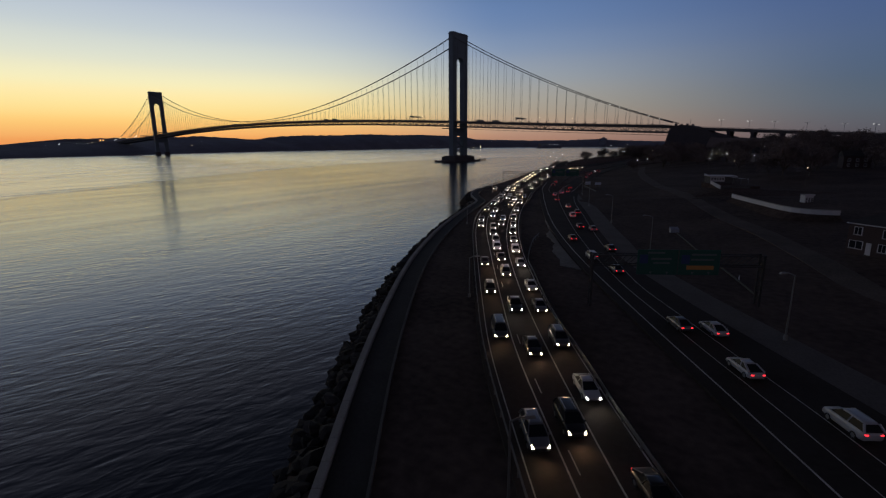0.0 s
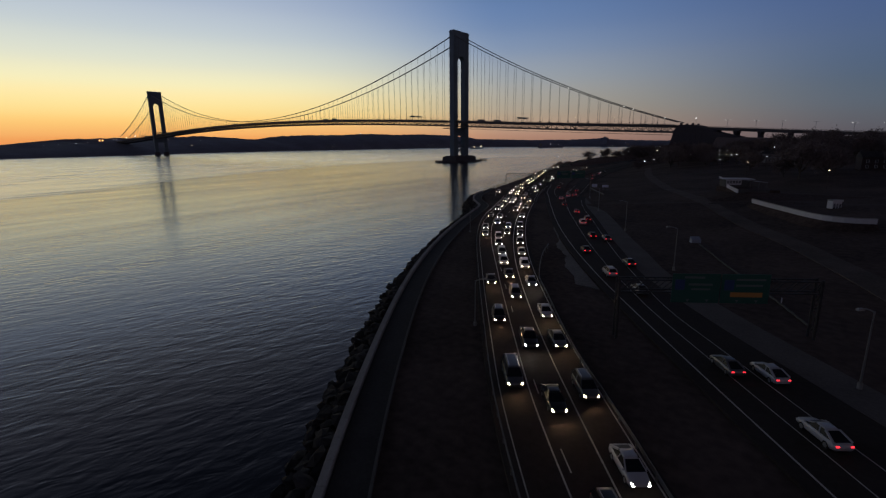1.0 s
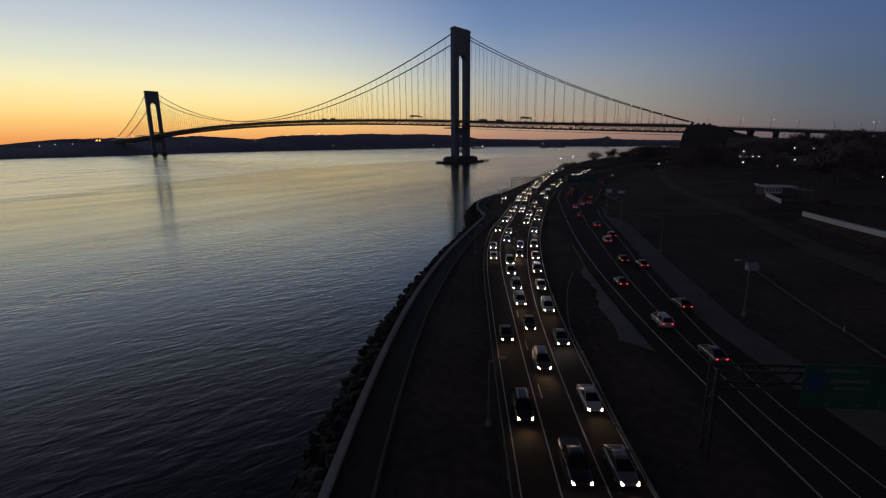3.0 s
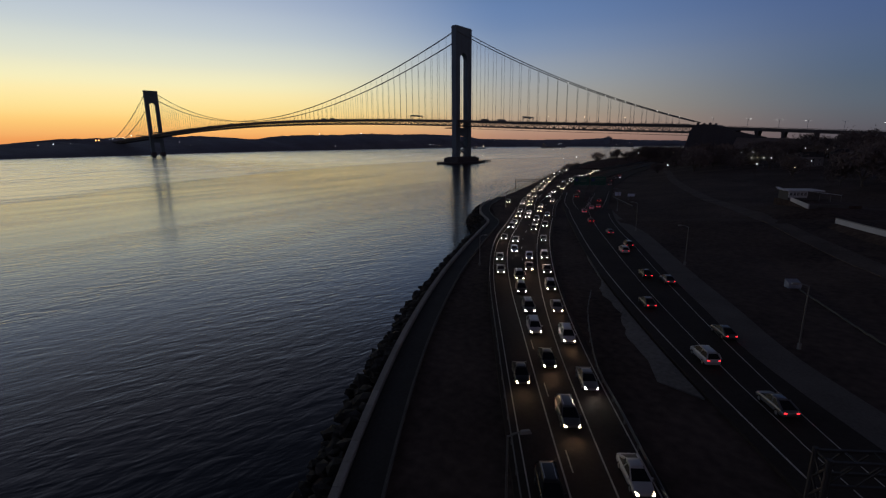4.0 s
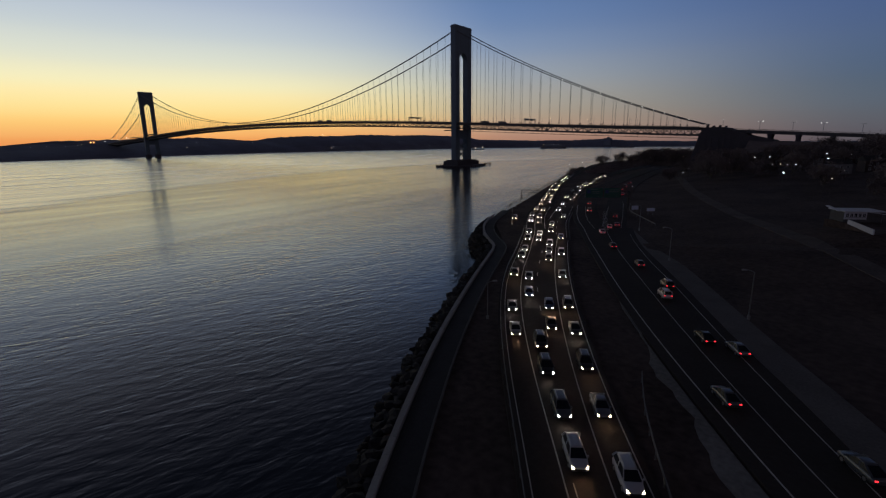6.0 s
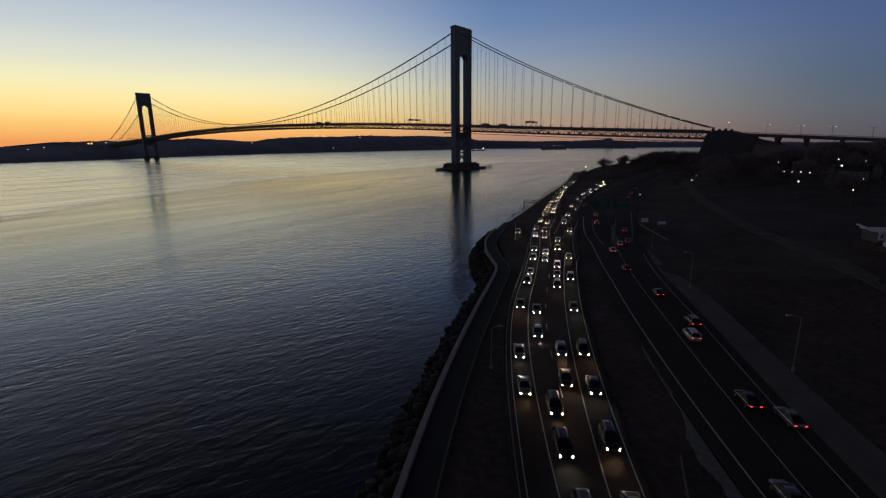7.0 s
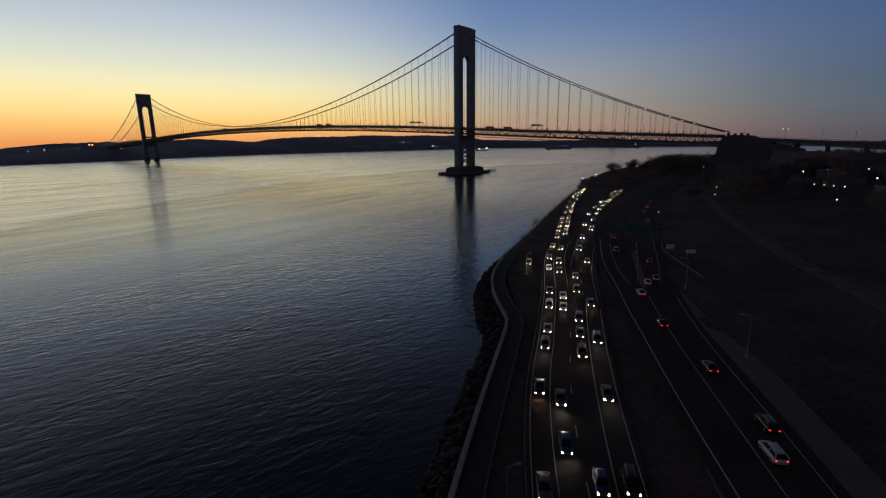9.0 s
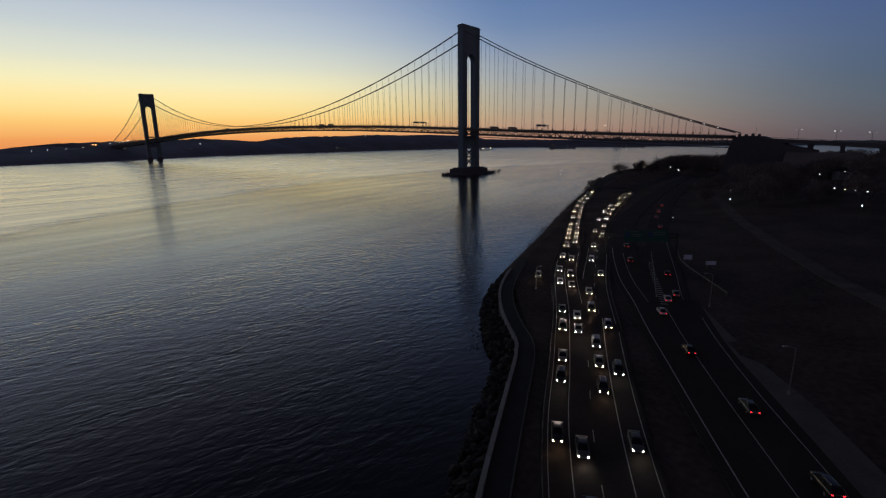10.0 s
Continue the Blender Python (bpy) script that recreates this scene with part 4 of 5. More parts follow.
def vehicle(shape, paint, oncoming, cool=False):
    L, W, zb, zr, foot, roof = SHAPES[shape]
    h, w = L / 2, W / 2
    words = {"white": "white", "silver": "silver-grey", "black": "black", "grey": "dark grey", "red": "dark red", "blue": "dark blue"}[paint]
    label = f"{words} {shape if shape != 'suv' else 'sport utility car'} with {'headlights' if oncoming else 'tail lights'} on in parkway traffic"
    t = thing("pickup_truck" if shape == "pickup" else "van" if shape == "van" else "car", label, "car" if shape not in ("van", "pickup") else shape, group="cars on the parkway")
    b = bmesh.new()
    rear = zb + (0.02 if shape != "sedan" else -0.02)
    loft(b, [shell(-h, w * 0.86, 0.42, rear - 0.16), shell(-h + 0.12, w * 0.95, 0.32, rear), shell(-h + 0.5, w, 0.26, rear + 0.02), shell(-0.4, w, 0.24, zb + 0.03),
             shell(foot[1], w, 0.24, zb), shell(h - 0.55, w * 0.98, 0.26, zb - 0.12), shell(h - 0.12, w * 0.9, 0.3, zb - 0.24), shell(h, w * 0.78, 0.4, zb - 0.34)])
    body = part("body", b, PAINTS[paint], t)
    for f in body.data.polygons:
        f.use_smooth = True
    if shape == "pickup":
        b = bmesh.new()
        box(b, (-h + 0.15, -w + 0.16, zb - 0.02), (foot[0] - 0.08, w - 0.16, zb + 0.045))
        part("load_bed", b, M_TRIM, t)
    b = bmesh.new()
    wf, wr = w - 0.09, w - 0.3
    v = [(foot[0], -wf, zb), (foot[1], -wf, zb), (foot[1], wf, zb), (foot[0], wf, zb), (roof[0], -wr, zr - 0.06), (roof[1], -wr, zr - 0.06), (roof[1], wr, zr - 0.06), (roof[0], wr, zr - 0.06)]
    quads(b, v, [(4, 5, 6, 7), (0, 1, 5, 4), (1, 2, 6, 5), (2, 3, 7, 6), (3, 0, 4, 7)])
    part("glasshouse", b, M_GLASS, t, "dark tinted glass")
    b = bmesh.new()
    loft(b, [[(x, -wr - 0.02, zr - 0.07), (x, wr + 0.02, zr - 0.07), (x, wr - 0.12, zr + dz), (x, -wr + 0.12, zr + dz)] for x, dz in ((roof[0] - 0.08, -0.05), (roof[0] + 0.3, 0.0), (roof[1] - 0.3, 0.0), (roof[1] + 0.06, -0.05))])
    top = part("roof", b, PAINTS[paint], t)
    for f in top.data.polygons:
        f.use_smooth = True
    mx, mr = (foot[0] + foot[1]) / 2 - 0.1, (roof[0] + roof[1]) / 2
    for s in (-1, 1):
        for xf, xr, wd in ((foot[1], roof[1], 0.09), (foot[0], roof[0], 0.16), (mx, mr, 0.09)):
            part("pillar", bar(bmesh.new(), (xf, s * (wf + 0.005), zb), (xr, s * (wr + 0.005), zr - 0.06), wd), PAINTS[paint], t)
        if shape in ("suv", "van"):
            part("roof_rail", bar(bmesh.new(), (roof[0] + 0.3, s * (wr - 0.16), zr + 0.03), (roof[1] - 0.3, s * (wr - 0.16), zr + 0.03), 0.05), M_RIM, t)
    for s in (-1, 1):
        b = bmesh.new()
        box(b, (foot[1] - 0.33, s * (w + 0.05) - 0.08, zb + 0.02), (foot[1] - 0.2, s * (w + 0.05) + 0.08, zb + 0.15), 0.85)
        part("side_mirror", b, PAINTS[paint], t)
    for x in (-h + 0.95, h - 0.92):
        for s in (-1, 1):
            b = bmesh.new()
            bar(b, (x, s * (w - 0.21), 0.34), (x, s * (w + 0.01), 0.34), 0.66, sides=14)
            wheel = part("wheel", b, M_TYRE, t)
            b = bmesh.new()
            bar(b, (x, s * (w - 0.06), 0.34), (x, s * (w + 0.018), 0.34), 0.4, sides=10)
            part("rim", b, M_RIM, wheel)
    for s in (-1, 1):
        b = bmesh.new()
        y = s * (w - 0.27)
        quads(b, [(h - 0.06, y - 0.13, zb - 0.46), (h - 0.06, y + 0.13, zb - 0.46), (h - 0.22, y + 0.13, zb - 0.27), (h - 0.22, y - 0.13, zb - 0.27),
                  (h + 0.04, y - 0.105, zb - 0.45), (h + 0.04, y + 0.105, zb - 0.45), (h - 0.07, y + 0.105, zb - 0.29), (h - 0.07, y - 0.105, zb - 0.29)],
              [(4, 5, 6, 7), (0, 4, 7, 3), (1, 2, 6, 5), (3, 7, 6, 2), (0, 1, 5, 4)])
        part("headlight", b, (M_HEAD_COOL if cool else M_HEAD) if oncoming else M_GLASS, t)
        b = bmesh.new()
        box(b, (-h - 0.015, s * (w - 0.28) - 0.14, zb - 0.26), (-h + 0.14, s * (w - 0.28) + 0.14, zb - 0.14))
        part("tail_light", b, M_TAIL, t, "glowing red lens")
    b = bmesh.new()
    box(b, (h - 0.06, -w * 0.55, 0.42), (h + 0.02, w * 0.55, zb - 0.5))
    part("grille", b, M_TRIM, t)
    return t


BEAM = {}
for key, colour in (("warm", (1.0, 0.62, 0.38)), ("cool", (1.0, 0.86, 0.74))):
    d = bpy.data.lights.new("headlight_beam", "SPOT")
    d.energy, d.color, d.spot_size, d.spot_blend, d.shadow_soft_size = 195, colour, radians(112), 1.0, 0.25
    BEAM[key] = d
MADE = {}
car_rnd = random.Random(11)


def put_car(shape, paint, place, heading, oncoming):
    cool = oncoming and car_rnd.random() < 0.35
    key = (shape, paint, oncoming, cool)
    m = Matrix.Translation(place) @ Matrix.Rotation(math.atan2(heading.y, heading.x), 4, "Z")
    if key in MADE:
        copy_thing(MADE[key], m)
    else:
        MADE[key] = vehicle(shape, paint, oncoming, cool)
        MADE[key].matrix_basis = m
    if oncoming:
        lamp = new("headlight_beam", BEAM["cool" if cool else "warm"])
        lamp.matrix_basis = m @ look((SHAPES[shape][0] / 2 + 0.1, 0, 0.72), (SHAPES[shape][0] / 2 + 22, 0, -0.6))


def at_y(curve, y):
    for a, c in zip(curve, curve[1:]):
        if a.y <= y <= c.y:
            return a + (c - a) * ((y - a.y) / (c.y - a.y)), (c - a).normalized()
    return curve[-1], (curve[-1] - curve[-2]).normalized()


KINDS = {"s": ("suv", "silver"), "k": ("suv", "black"), "w": ("sedan", "white"), "g": ("sedan", "grey"), "b": ("sedan", "black"), "W": ("suv", "white"), "S": ("sedan", "silver"),
         "h": ("hatchback", "blue"), "v": ("van", "grey"), "p": ("pickup", "black"), "r": ("sedan", "red"), "P": ("pickup", "white"), "G": ("suv", "grey")}
ONCOMING = [
    (NORTH, -1.6, "svkbSgbkSGbwgSkSbghSkbSgk", [-641, -624, -609.5, -594.4, -557, -547.7, -527, -511, -503, -489, -478, -456, -443, -425, -407, -380, -358, -337, -314, -290, -265, -236, -208]),
    (NORTH, 1.8, "kbpGbWGkkhgSwbkgkSGbSkgbSkb", [-637.4, -625.6, -614.5, -599, -589, -581, -574, -566, -559, -538.4, -528, -488, -480, -457, -447, -427, -398, -378, -354, -335, -317, -294, -270, -246, -221, -196]),
    (LANE23, -1.8, "bhkgG", [-551.4, -542.7, -510, -501, -493]),
    (LANE23, 1.75, "bwGSwSWSkbkg", [-642, -631, -621.5, -612, -603.6, -591, -581, -571, -561.6, -551, -540.6, -522]),
    (MERGE, -1.8, "kGbgSkwbgS", [-473, -424, -401, -336, -305, -291, -276, -236, -201, -460]),
    (MERGE, 1.7, "khSbgkSwbkg", [-502, -481, -440, -380, -353, -312, -293, -273, -223, -196]),
]
for curve, off, codes, ys in ONCOMING:
    lane = offset(curve, off)
    for code, y in zip(codes, ys):
        p, h = at_y(lane, y)
        shape, paint = KINDS[code]
        p = p + h * (SHAPES[shape][0] / 2) + Vector((car_rnd.uniform(-0.2, 0.2), 0, 0))
        put_car(shape, paint, p, -h, True)
# the queue tightens towards the bridge
far_rnd = random.Random(31)
for curve, off, lo, hi, gap in ((NORTH, -1.6, -392, -200, 21), (NORTH, 1.8, -386, -196, 21), (MERGE, -1.8, -395, -184, 34), (MERGE, 1.7, -372, -182, 22)):
    lane, taken = offset(curve, off), [y for c, o, _, ys in ONCOMING if c is curve and o == off for y in ys]
    y = lo
    while y < hi:
        if min(abs(y - v) for v in taken) > 7.5:
            p, h = at_y(lane, y)
            shape, paint = KINDS[far_rnd.choice("kbgGbkgbS")]
            put_car(shape, paint, p + h * (SHAPES[shape][0] / 2), -h, True)
        y += gap * far_rnd.uniform(0.7, 1.3)
AWAY = [(SOUTH, "SwwWSgWgbSWkgbwkb", [-606.7, -605.9, -616.2, -622.7, -583.7, -559.6, -576, -566, -541.7, -543.4, -523, -515.8, -501, -484, -464, -416.8, -393],
         [3.4, 7.0, 4.4, 7.2, 4.2, 2.0, 2.3, 8.4, 7, 10, 7.6, 10, 8.4, 5.4, 5.3, 5.4, 5.4]),
        (RAMP, "wSbSgGb", [-453, -447, -427, -340, -310, -287, -258], [-0.6, 1.9, 0.7, 1.6, -1.8, -1.7, -1.5])]
for curve, codes, ys, offs in AWAY:
    for code, y, off in zip(codes, ys, offs):
        p, h = at_y(offset(curve, off), y)
        shape, paint = KINDS[code]
        put_car(shape, paint, p + h * 2.2, h, False)
# a car waiting in the small lay-by beside the promenade
put_car("suv", "silver", Vector((373, -451, ROAD_Z - 0.35)), Vector((0.45, -0.89, 0)), True)


# ------------------------------------------------------------------ inland: paths, buildings
M_SOIL = mat("bare_soil", (0.125, 0.116, 0.106), 0.95, vary=0.5, scale=0.12, bump=0.05)
M_WHITE_WALL = mat("white_painted_wall", (0.52, 0.52, 0.53), 0.75, vary=0.12, scale=0.3, bump=0.004)
M_ROOF = mat("flat_roof_felt", (0.2, 0.2, 0.2), 0.9, vary=0.25, scale=0.3)
M_BRICK = mat("dark_red_brick", (0.055, 0.036, 0.033), 0.85, vary=0.25, scale=0.8, bump=0.01)
M_PANE = mat("window_pane", (0.02, 0.022, 0.026), 0.1, vary=0.05, scale=1)
M_SHINGLE = mat("roof_shingle", (0.032, 0.028, 0.028), 0.9, vary=0.3, scale=0.7, bump=0.02)
M_SIDING = mat("grey_siding", (0.19, 0.18, 0.175), 0.8, vary=0.15, scale=0.4, spread=0.35)


def draped(curve, half, lift):
    b = bmesh.new()
    lf, rt = offset(curve, -half), offset(curve, half)
    rows = []
    for p, q in zip(lf, rt):
        z, y = ground_z(p.x, p.y) + lift, ground_z(q.x, q.y) + lift
        rows.append([b.verts.new(v) for v in ((p.x, p.y, z - 1), (p.x, p.y, z), (q.x, q.y, y), (q.x, q.y, y - 1))])
    for r, s in zip(rows, rows[1:]):
        for k in range(3):
            b.faces.new((r[k], r[k + 1], s[k + 1], s[k]))
    return b


park_path = spline([(372, -190), (387, -240), (400, -285), (416, -334), (437, -388), (455, -428), (471, -461), (484, -489), (496, -513), (509, -538), (521, -566), (534, -600)], 5.0)
tagged(part("pavement", draped(park_path, 2.4, 0.16), mat("gravel_path", (0.095, 0.079, 0.071), 1.0, spec=0.1, vary=0.4, scale=0.2)), "worn grey service path across dark park grass", "path", kind="structure")
bl = spline([(443, -527), (448.5, -536), (453.4, -545), (458.5, -556), (463, -562), (469, -573), (473.5, -579), (475.5, -583)], 2.0)
south_edge = offset(SOUTH, -1.95)
br = [min(south_edge, key=lambda o: (o.xy - p.xy - Vector((4, -2))).length) for p in bl]
b = bmesh.new()
rows = []
for i, (p, q) in enumerate(zip(bl, br)):
    p = Vector((p.x + 1.1 * noise.noise(Vector((i * 0.6, 2.2, 0))), p.y + 0.8 * noise.noise(Vector((i * 0.8, 7.2, 0))), 0))
    rows.append([b.verts.new((p.x + (q.x - p.x) * u, p.y + (q.y - p.y) * u, ROAD_Z + z)) for u, z in ((0, -0.9), (0, -0.3), (0.3, -0.2), (0.7, -0.16), (1, -0.14), (1, -0.9))])
for r, s in zip(rows, rows[1:]):
    for k in range(5):
        b.faces.new((r[k], r[k + 1], s[k + 1], s[k]))
for r in (rows[0], rows[-1]):
    b.faces.new(r)
tagged(part("ground", b, M_SOIL), "worn strip of bare soil in the grass median", "ground", kind="structure")

# white retaining wall round a terrace
wall_line = spline([(489.5, -474), (494, -482.5), (499.5, -492), (506.5, -503.5), (511, -507.5), (515.5, -508), (519.5, -506.5)], 2.5)
b = bmesh.new()
for side in (-0.2, 0.2):
    c = offset(wall_line, side)
    ribbon(b, c, c, 7.2, 11.2) if side > 0 else ribbon(b, c, c, 11.2, 7.2)
ribbon(b, offset(wall_line, -0.2), offset(wall_line, 0.2), 11.2)
p, q = offset(wall_line, -0.2)[0], offset(wall_line, 0.2)[0]
quads(b, [(p.x, p.y, 7.2), (q.x, q.y, 7.2), (q.x, q.y, 11.2), (p.x, p.y, 11.2)], [(0, 1, 2, 3)])
bmesh.ops.remove_doubles(b, verts=b.verts, dist=0.001)
retaining = tagged(part("retaining_wall", b, M_WHITE_WALL), "long white curved retaining wall on a dark slope", "wall")
b = bmesh.new()
for k in range(len(wall_line) - 1):
    bar(b, wall_line[k] + Vector((0, 0, 11.28)), wall_line[k + 1] + Vector((0, 0, 11.28)), 0.55, 0.16)
part("coping", b, M_CONCRETE, retaining)
b = bmesh.new()
foot, toe = offset(wall_line, -0.24 if offset(wall_line, -0.24)[0].x < wall_line[0].x else 0.24), offset(wall_line, -4.6 if offset(wall_line, -0.24)[0].x < wall_line[0].x else 4.6)
ribbon(b, toe, foot, 6.8, 9.95)
part("bank", b, M_GRASS, retaining, "dark grass bank at the foot")


def window(parent, x, y, z, w, h, face=-1):
    """A window in a wall whose outer face is the plane y; it looks towards face * y."""
    f = part("window", box(bmesh.new(), (x - w / 2 - 0.09, min(y, y + face * 0.08), z - 0.09), (x + w / 2 + 0.09, max(y, y + face * 0.08), z + h + 0.09)), M_WHITE_WALL, parent, "white window frame")
    for s in (-1, 1):
        x0 = x + s * w / 4
        part("pane", box(bmesh.new(), (x0 - w / 4 + 0.05, min(y + face * 0.07, y + face * 0.1), z), (x0 + w / 4 - 0.05, max(y + face * 0.07, y + face * 0.1), z + h)), M_PANE, f)
    part("sill", box(bmesh.new(), (x - w / 2 - 0.15, min(y, y + face * 0.16), z - 0.2), (x + w / 2 + 0.15, max(y, y + face * 0.16), z - 0.092)), M_CONCRETE, f)


def flat_house(m, L, D, H, wall, label, windows, category="building", over=0.5):
    t = thing("building", label, category, m)
    part("wall", box(bmesh.new(), (0, 0, -2.5), (L, D, H)), wall, t)
    part("roof", box(bmesh.new(), (-over, -over - 0.1, H), (L + over, D + over, H + 0.3)), M_ROOF, t)
    part("fascia", box(bmesh.new(), (-over - 0.05, -over - 0.16, H - 0.15), (L + over + 0.05, -over - 0.1, H + 0.4)), M_WHITE_WALL, t)
    for x, z, w, h in windows:
        window(t, x, 0, z, w, h)
    return t


hall = thing("building", "low park building with a white window front on a walled terrace", "building", pose(477.5, -447.4, 13.4, 0, 0, 29.5))
part("wall", box(bmesh.new(), (1.0, 3.8, -1.0), (10.6, 10.2, 1.95)), M_KERB, hall)
part("facade", box(bmesh.new(), (1.0, 3.66, -0.2), (6.6, 3.797, 1.9)), M_WHITE_WALL, hall, "white window front")
for k in range(5):
    window(hall, 1.7 + 1.05 * k, 3.66, 0.55, 0.7, 0.9)
part("roof", box(bmesh.new(), (0.6, 2.9, 1.95), (11.2, 10.8, 2.2)), M_WHITE_WALL, hall, "flat white roof slab")
part("canopy", bar(bmesh.new(), (0.5, 5.0, 2.0), (2.6, 15.0, 2.3), 0.9, 0.2), M_WHITE_WALL, hall, "thin white canopy")
part("handrail", bar(bmesh.new(), (6.8, 3.3, 1.95), (14.2, -0.6, 1.1), 0.12, 0.14), M_WHITE_WALL, hall, "thin white sloping rail")
for x, y, z in ((9.3, 2.0, 1.65), (11.8, 0.7, 1.35), (14.1, -0.55, 1.08)):
    part("rail_post", bar(bmesh.new(), (x, y, -1.2), (x, y, z), 0.1), M_GALV, hall)
b = bmesh.new()
quads(b, [(x, y, z) for x in (-0.15, 0.15) for y, z in ((0, -0.85), (-10.5, -2.1), (-10.5, -0.75), (0, 0.3))], [(0, 1, 2, 3), (7, 6, 5, 4), (0, 4, 5, 1), (3, 2, 6, 7), (1, 5, 6, 2), (4, 0, 3, 7)])
part("parapet", b, M_WHITE_WALL, hall, "low white terrace parapet")
# grey in place of white: this side's dimmer light put into its colour
part("parapet", box(bmesh.new(), (0.152, -10.5, -2.1), (10.8, -10.2, -0.75)), M_KERB, hall, "low terrace parapet, greyed as its less lit side")
part("terrace", box(bmesh.new(), (0.16, -10.19, -5.5), (14.4, 10.9, -1.02)), M_GRASS, hall, "dark terrace floor")
flat_house(pose(510.6, -478.0, 8.4, 0, 0, 38), 2.7, 2.2, 3.9, M_WHITE_WALL, "small white kiosk with three dark windows", [(0.5 + 0.85 * k, 1.3, 0.56, 1.8) for k in range(3)], "kiosk", 0.12)

# brick house, two storeys
house = thing("house", "two-storey dark red brick house with white trim", "house", pose(520.6, -547.0, 7.2, 0, 0, -32))
part("wall", box(bmesh.new(), (0, 0, -2.5), (13, 9, 6.1)), M_BRICK, house)
part("trim", box(bmesh.new(), (-0.35, -0.4, 6.1), (13.35, 9.3, 6.32)), M_WHITE_WALL, house, "white eaves board")
b = bmesh.new()
quads(b, [(-0.4, -0.45, 6.32), (13.4, -0.45, 6.32), (13.4, 9.4, 6.32), (-0.4, 9.4, 6.32), (2.5, 4.5, 8.2), (10.5, 4.5, 8.2)], [(0, 1, 5, 4), (1, 2, 5), (2, 3, 4, 5), (3, 0, 4), (3, 2, 1, 0)])
part("roof", b, M_SHINGLE, house)
for x, z in ((1.75, 4.1), (6.6, 4.1), (10.6, 4.1), (1.7, 1.3), (6.2, 1.3), (10.4, 1.3)):
    window(house, x, 0, z, 1.3 if x != 1.7 else 2.3, 1.45)
part("door", box(bmesh.new(), (3.5, -0.1, 0.3), (4.4, 0.02, 2.7)), M_WHITE_WALL, house, "white front door")


def gable_house(m, L, D, H, wall, label):
    t = thing("house", label, "house", m, "houses behind the park")
    part("wall", box(bmesh.new(), (0, 0, -3), (L, D, H)), wall, t)
    b = bmesh.new()
    quads(b, [(-0.3, -0.4, H), (L + 0.3, -0.4, H), (L + 0.3, D + 0.4, H), (-0.3, D + 0.4, H), (-0.3, D / 2, H + D * 0.36), (L + 0.3, D / 2, H + D * 0.36)],
          [(0, 1, 5, 4), (2, 3, 4, 5), (1, 2, 5), (3, 0, 4), (3, 2, 1, 0)])
    part("roof", b, M_SHINGLE, t)
    for k in range(3):
        window(t, L * (0.2 + 0.3 * k), 0, 3.6, 1.1, 1.4)
        window(t, L * (0.2 + 0.3 * k), 0, 0.9, 1.1, 1.4)
    part("chimney", box(bmesh.new(), (L * 0.7, D * 0.3, H), (L * 0.7 + 0.8, D * 0.3 + 0.8, H + D * 0.45)), M_BRICK, t)
    return t


row_house = gable_house(pose(470, -250, ground_z(475, -246), 0, 0, 25), 11, 8.5, 6.0, M_SIDING, "pale sided two-storey house with a gabled roof")
brick_row = gable_house(pose(520, -330, ground_z(525, -326), 0, 0, 15), 12, 9, 6.2, M_BRICK, "dark brick two-storey house with a gabled roof")
for k, (x, y, a) in enumerate(((486, -236, 25), (503, -222, 20), (455, -180, 30), (478, -165, 30), (500, -150, 20), (545, -240, 10), (560, -330, 15), (440, -110, 30), (520, -90, 20), (575, -200, 10), (600, -280, 5))):
    copy_thing(row_house if k % 3 else brick_row, pose(x, y, ground_z(x + 5, y + 4), 0, 0, a))

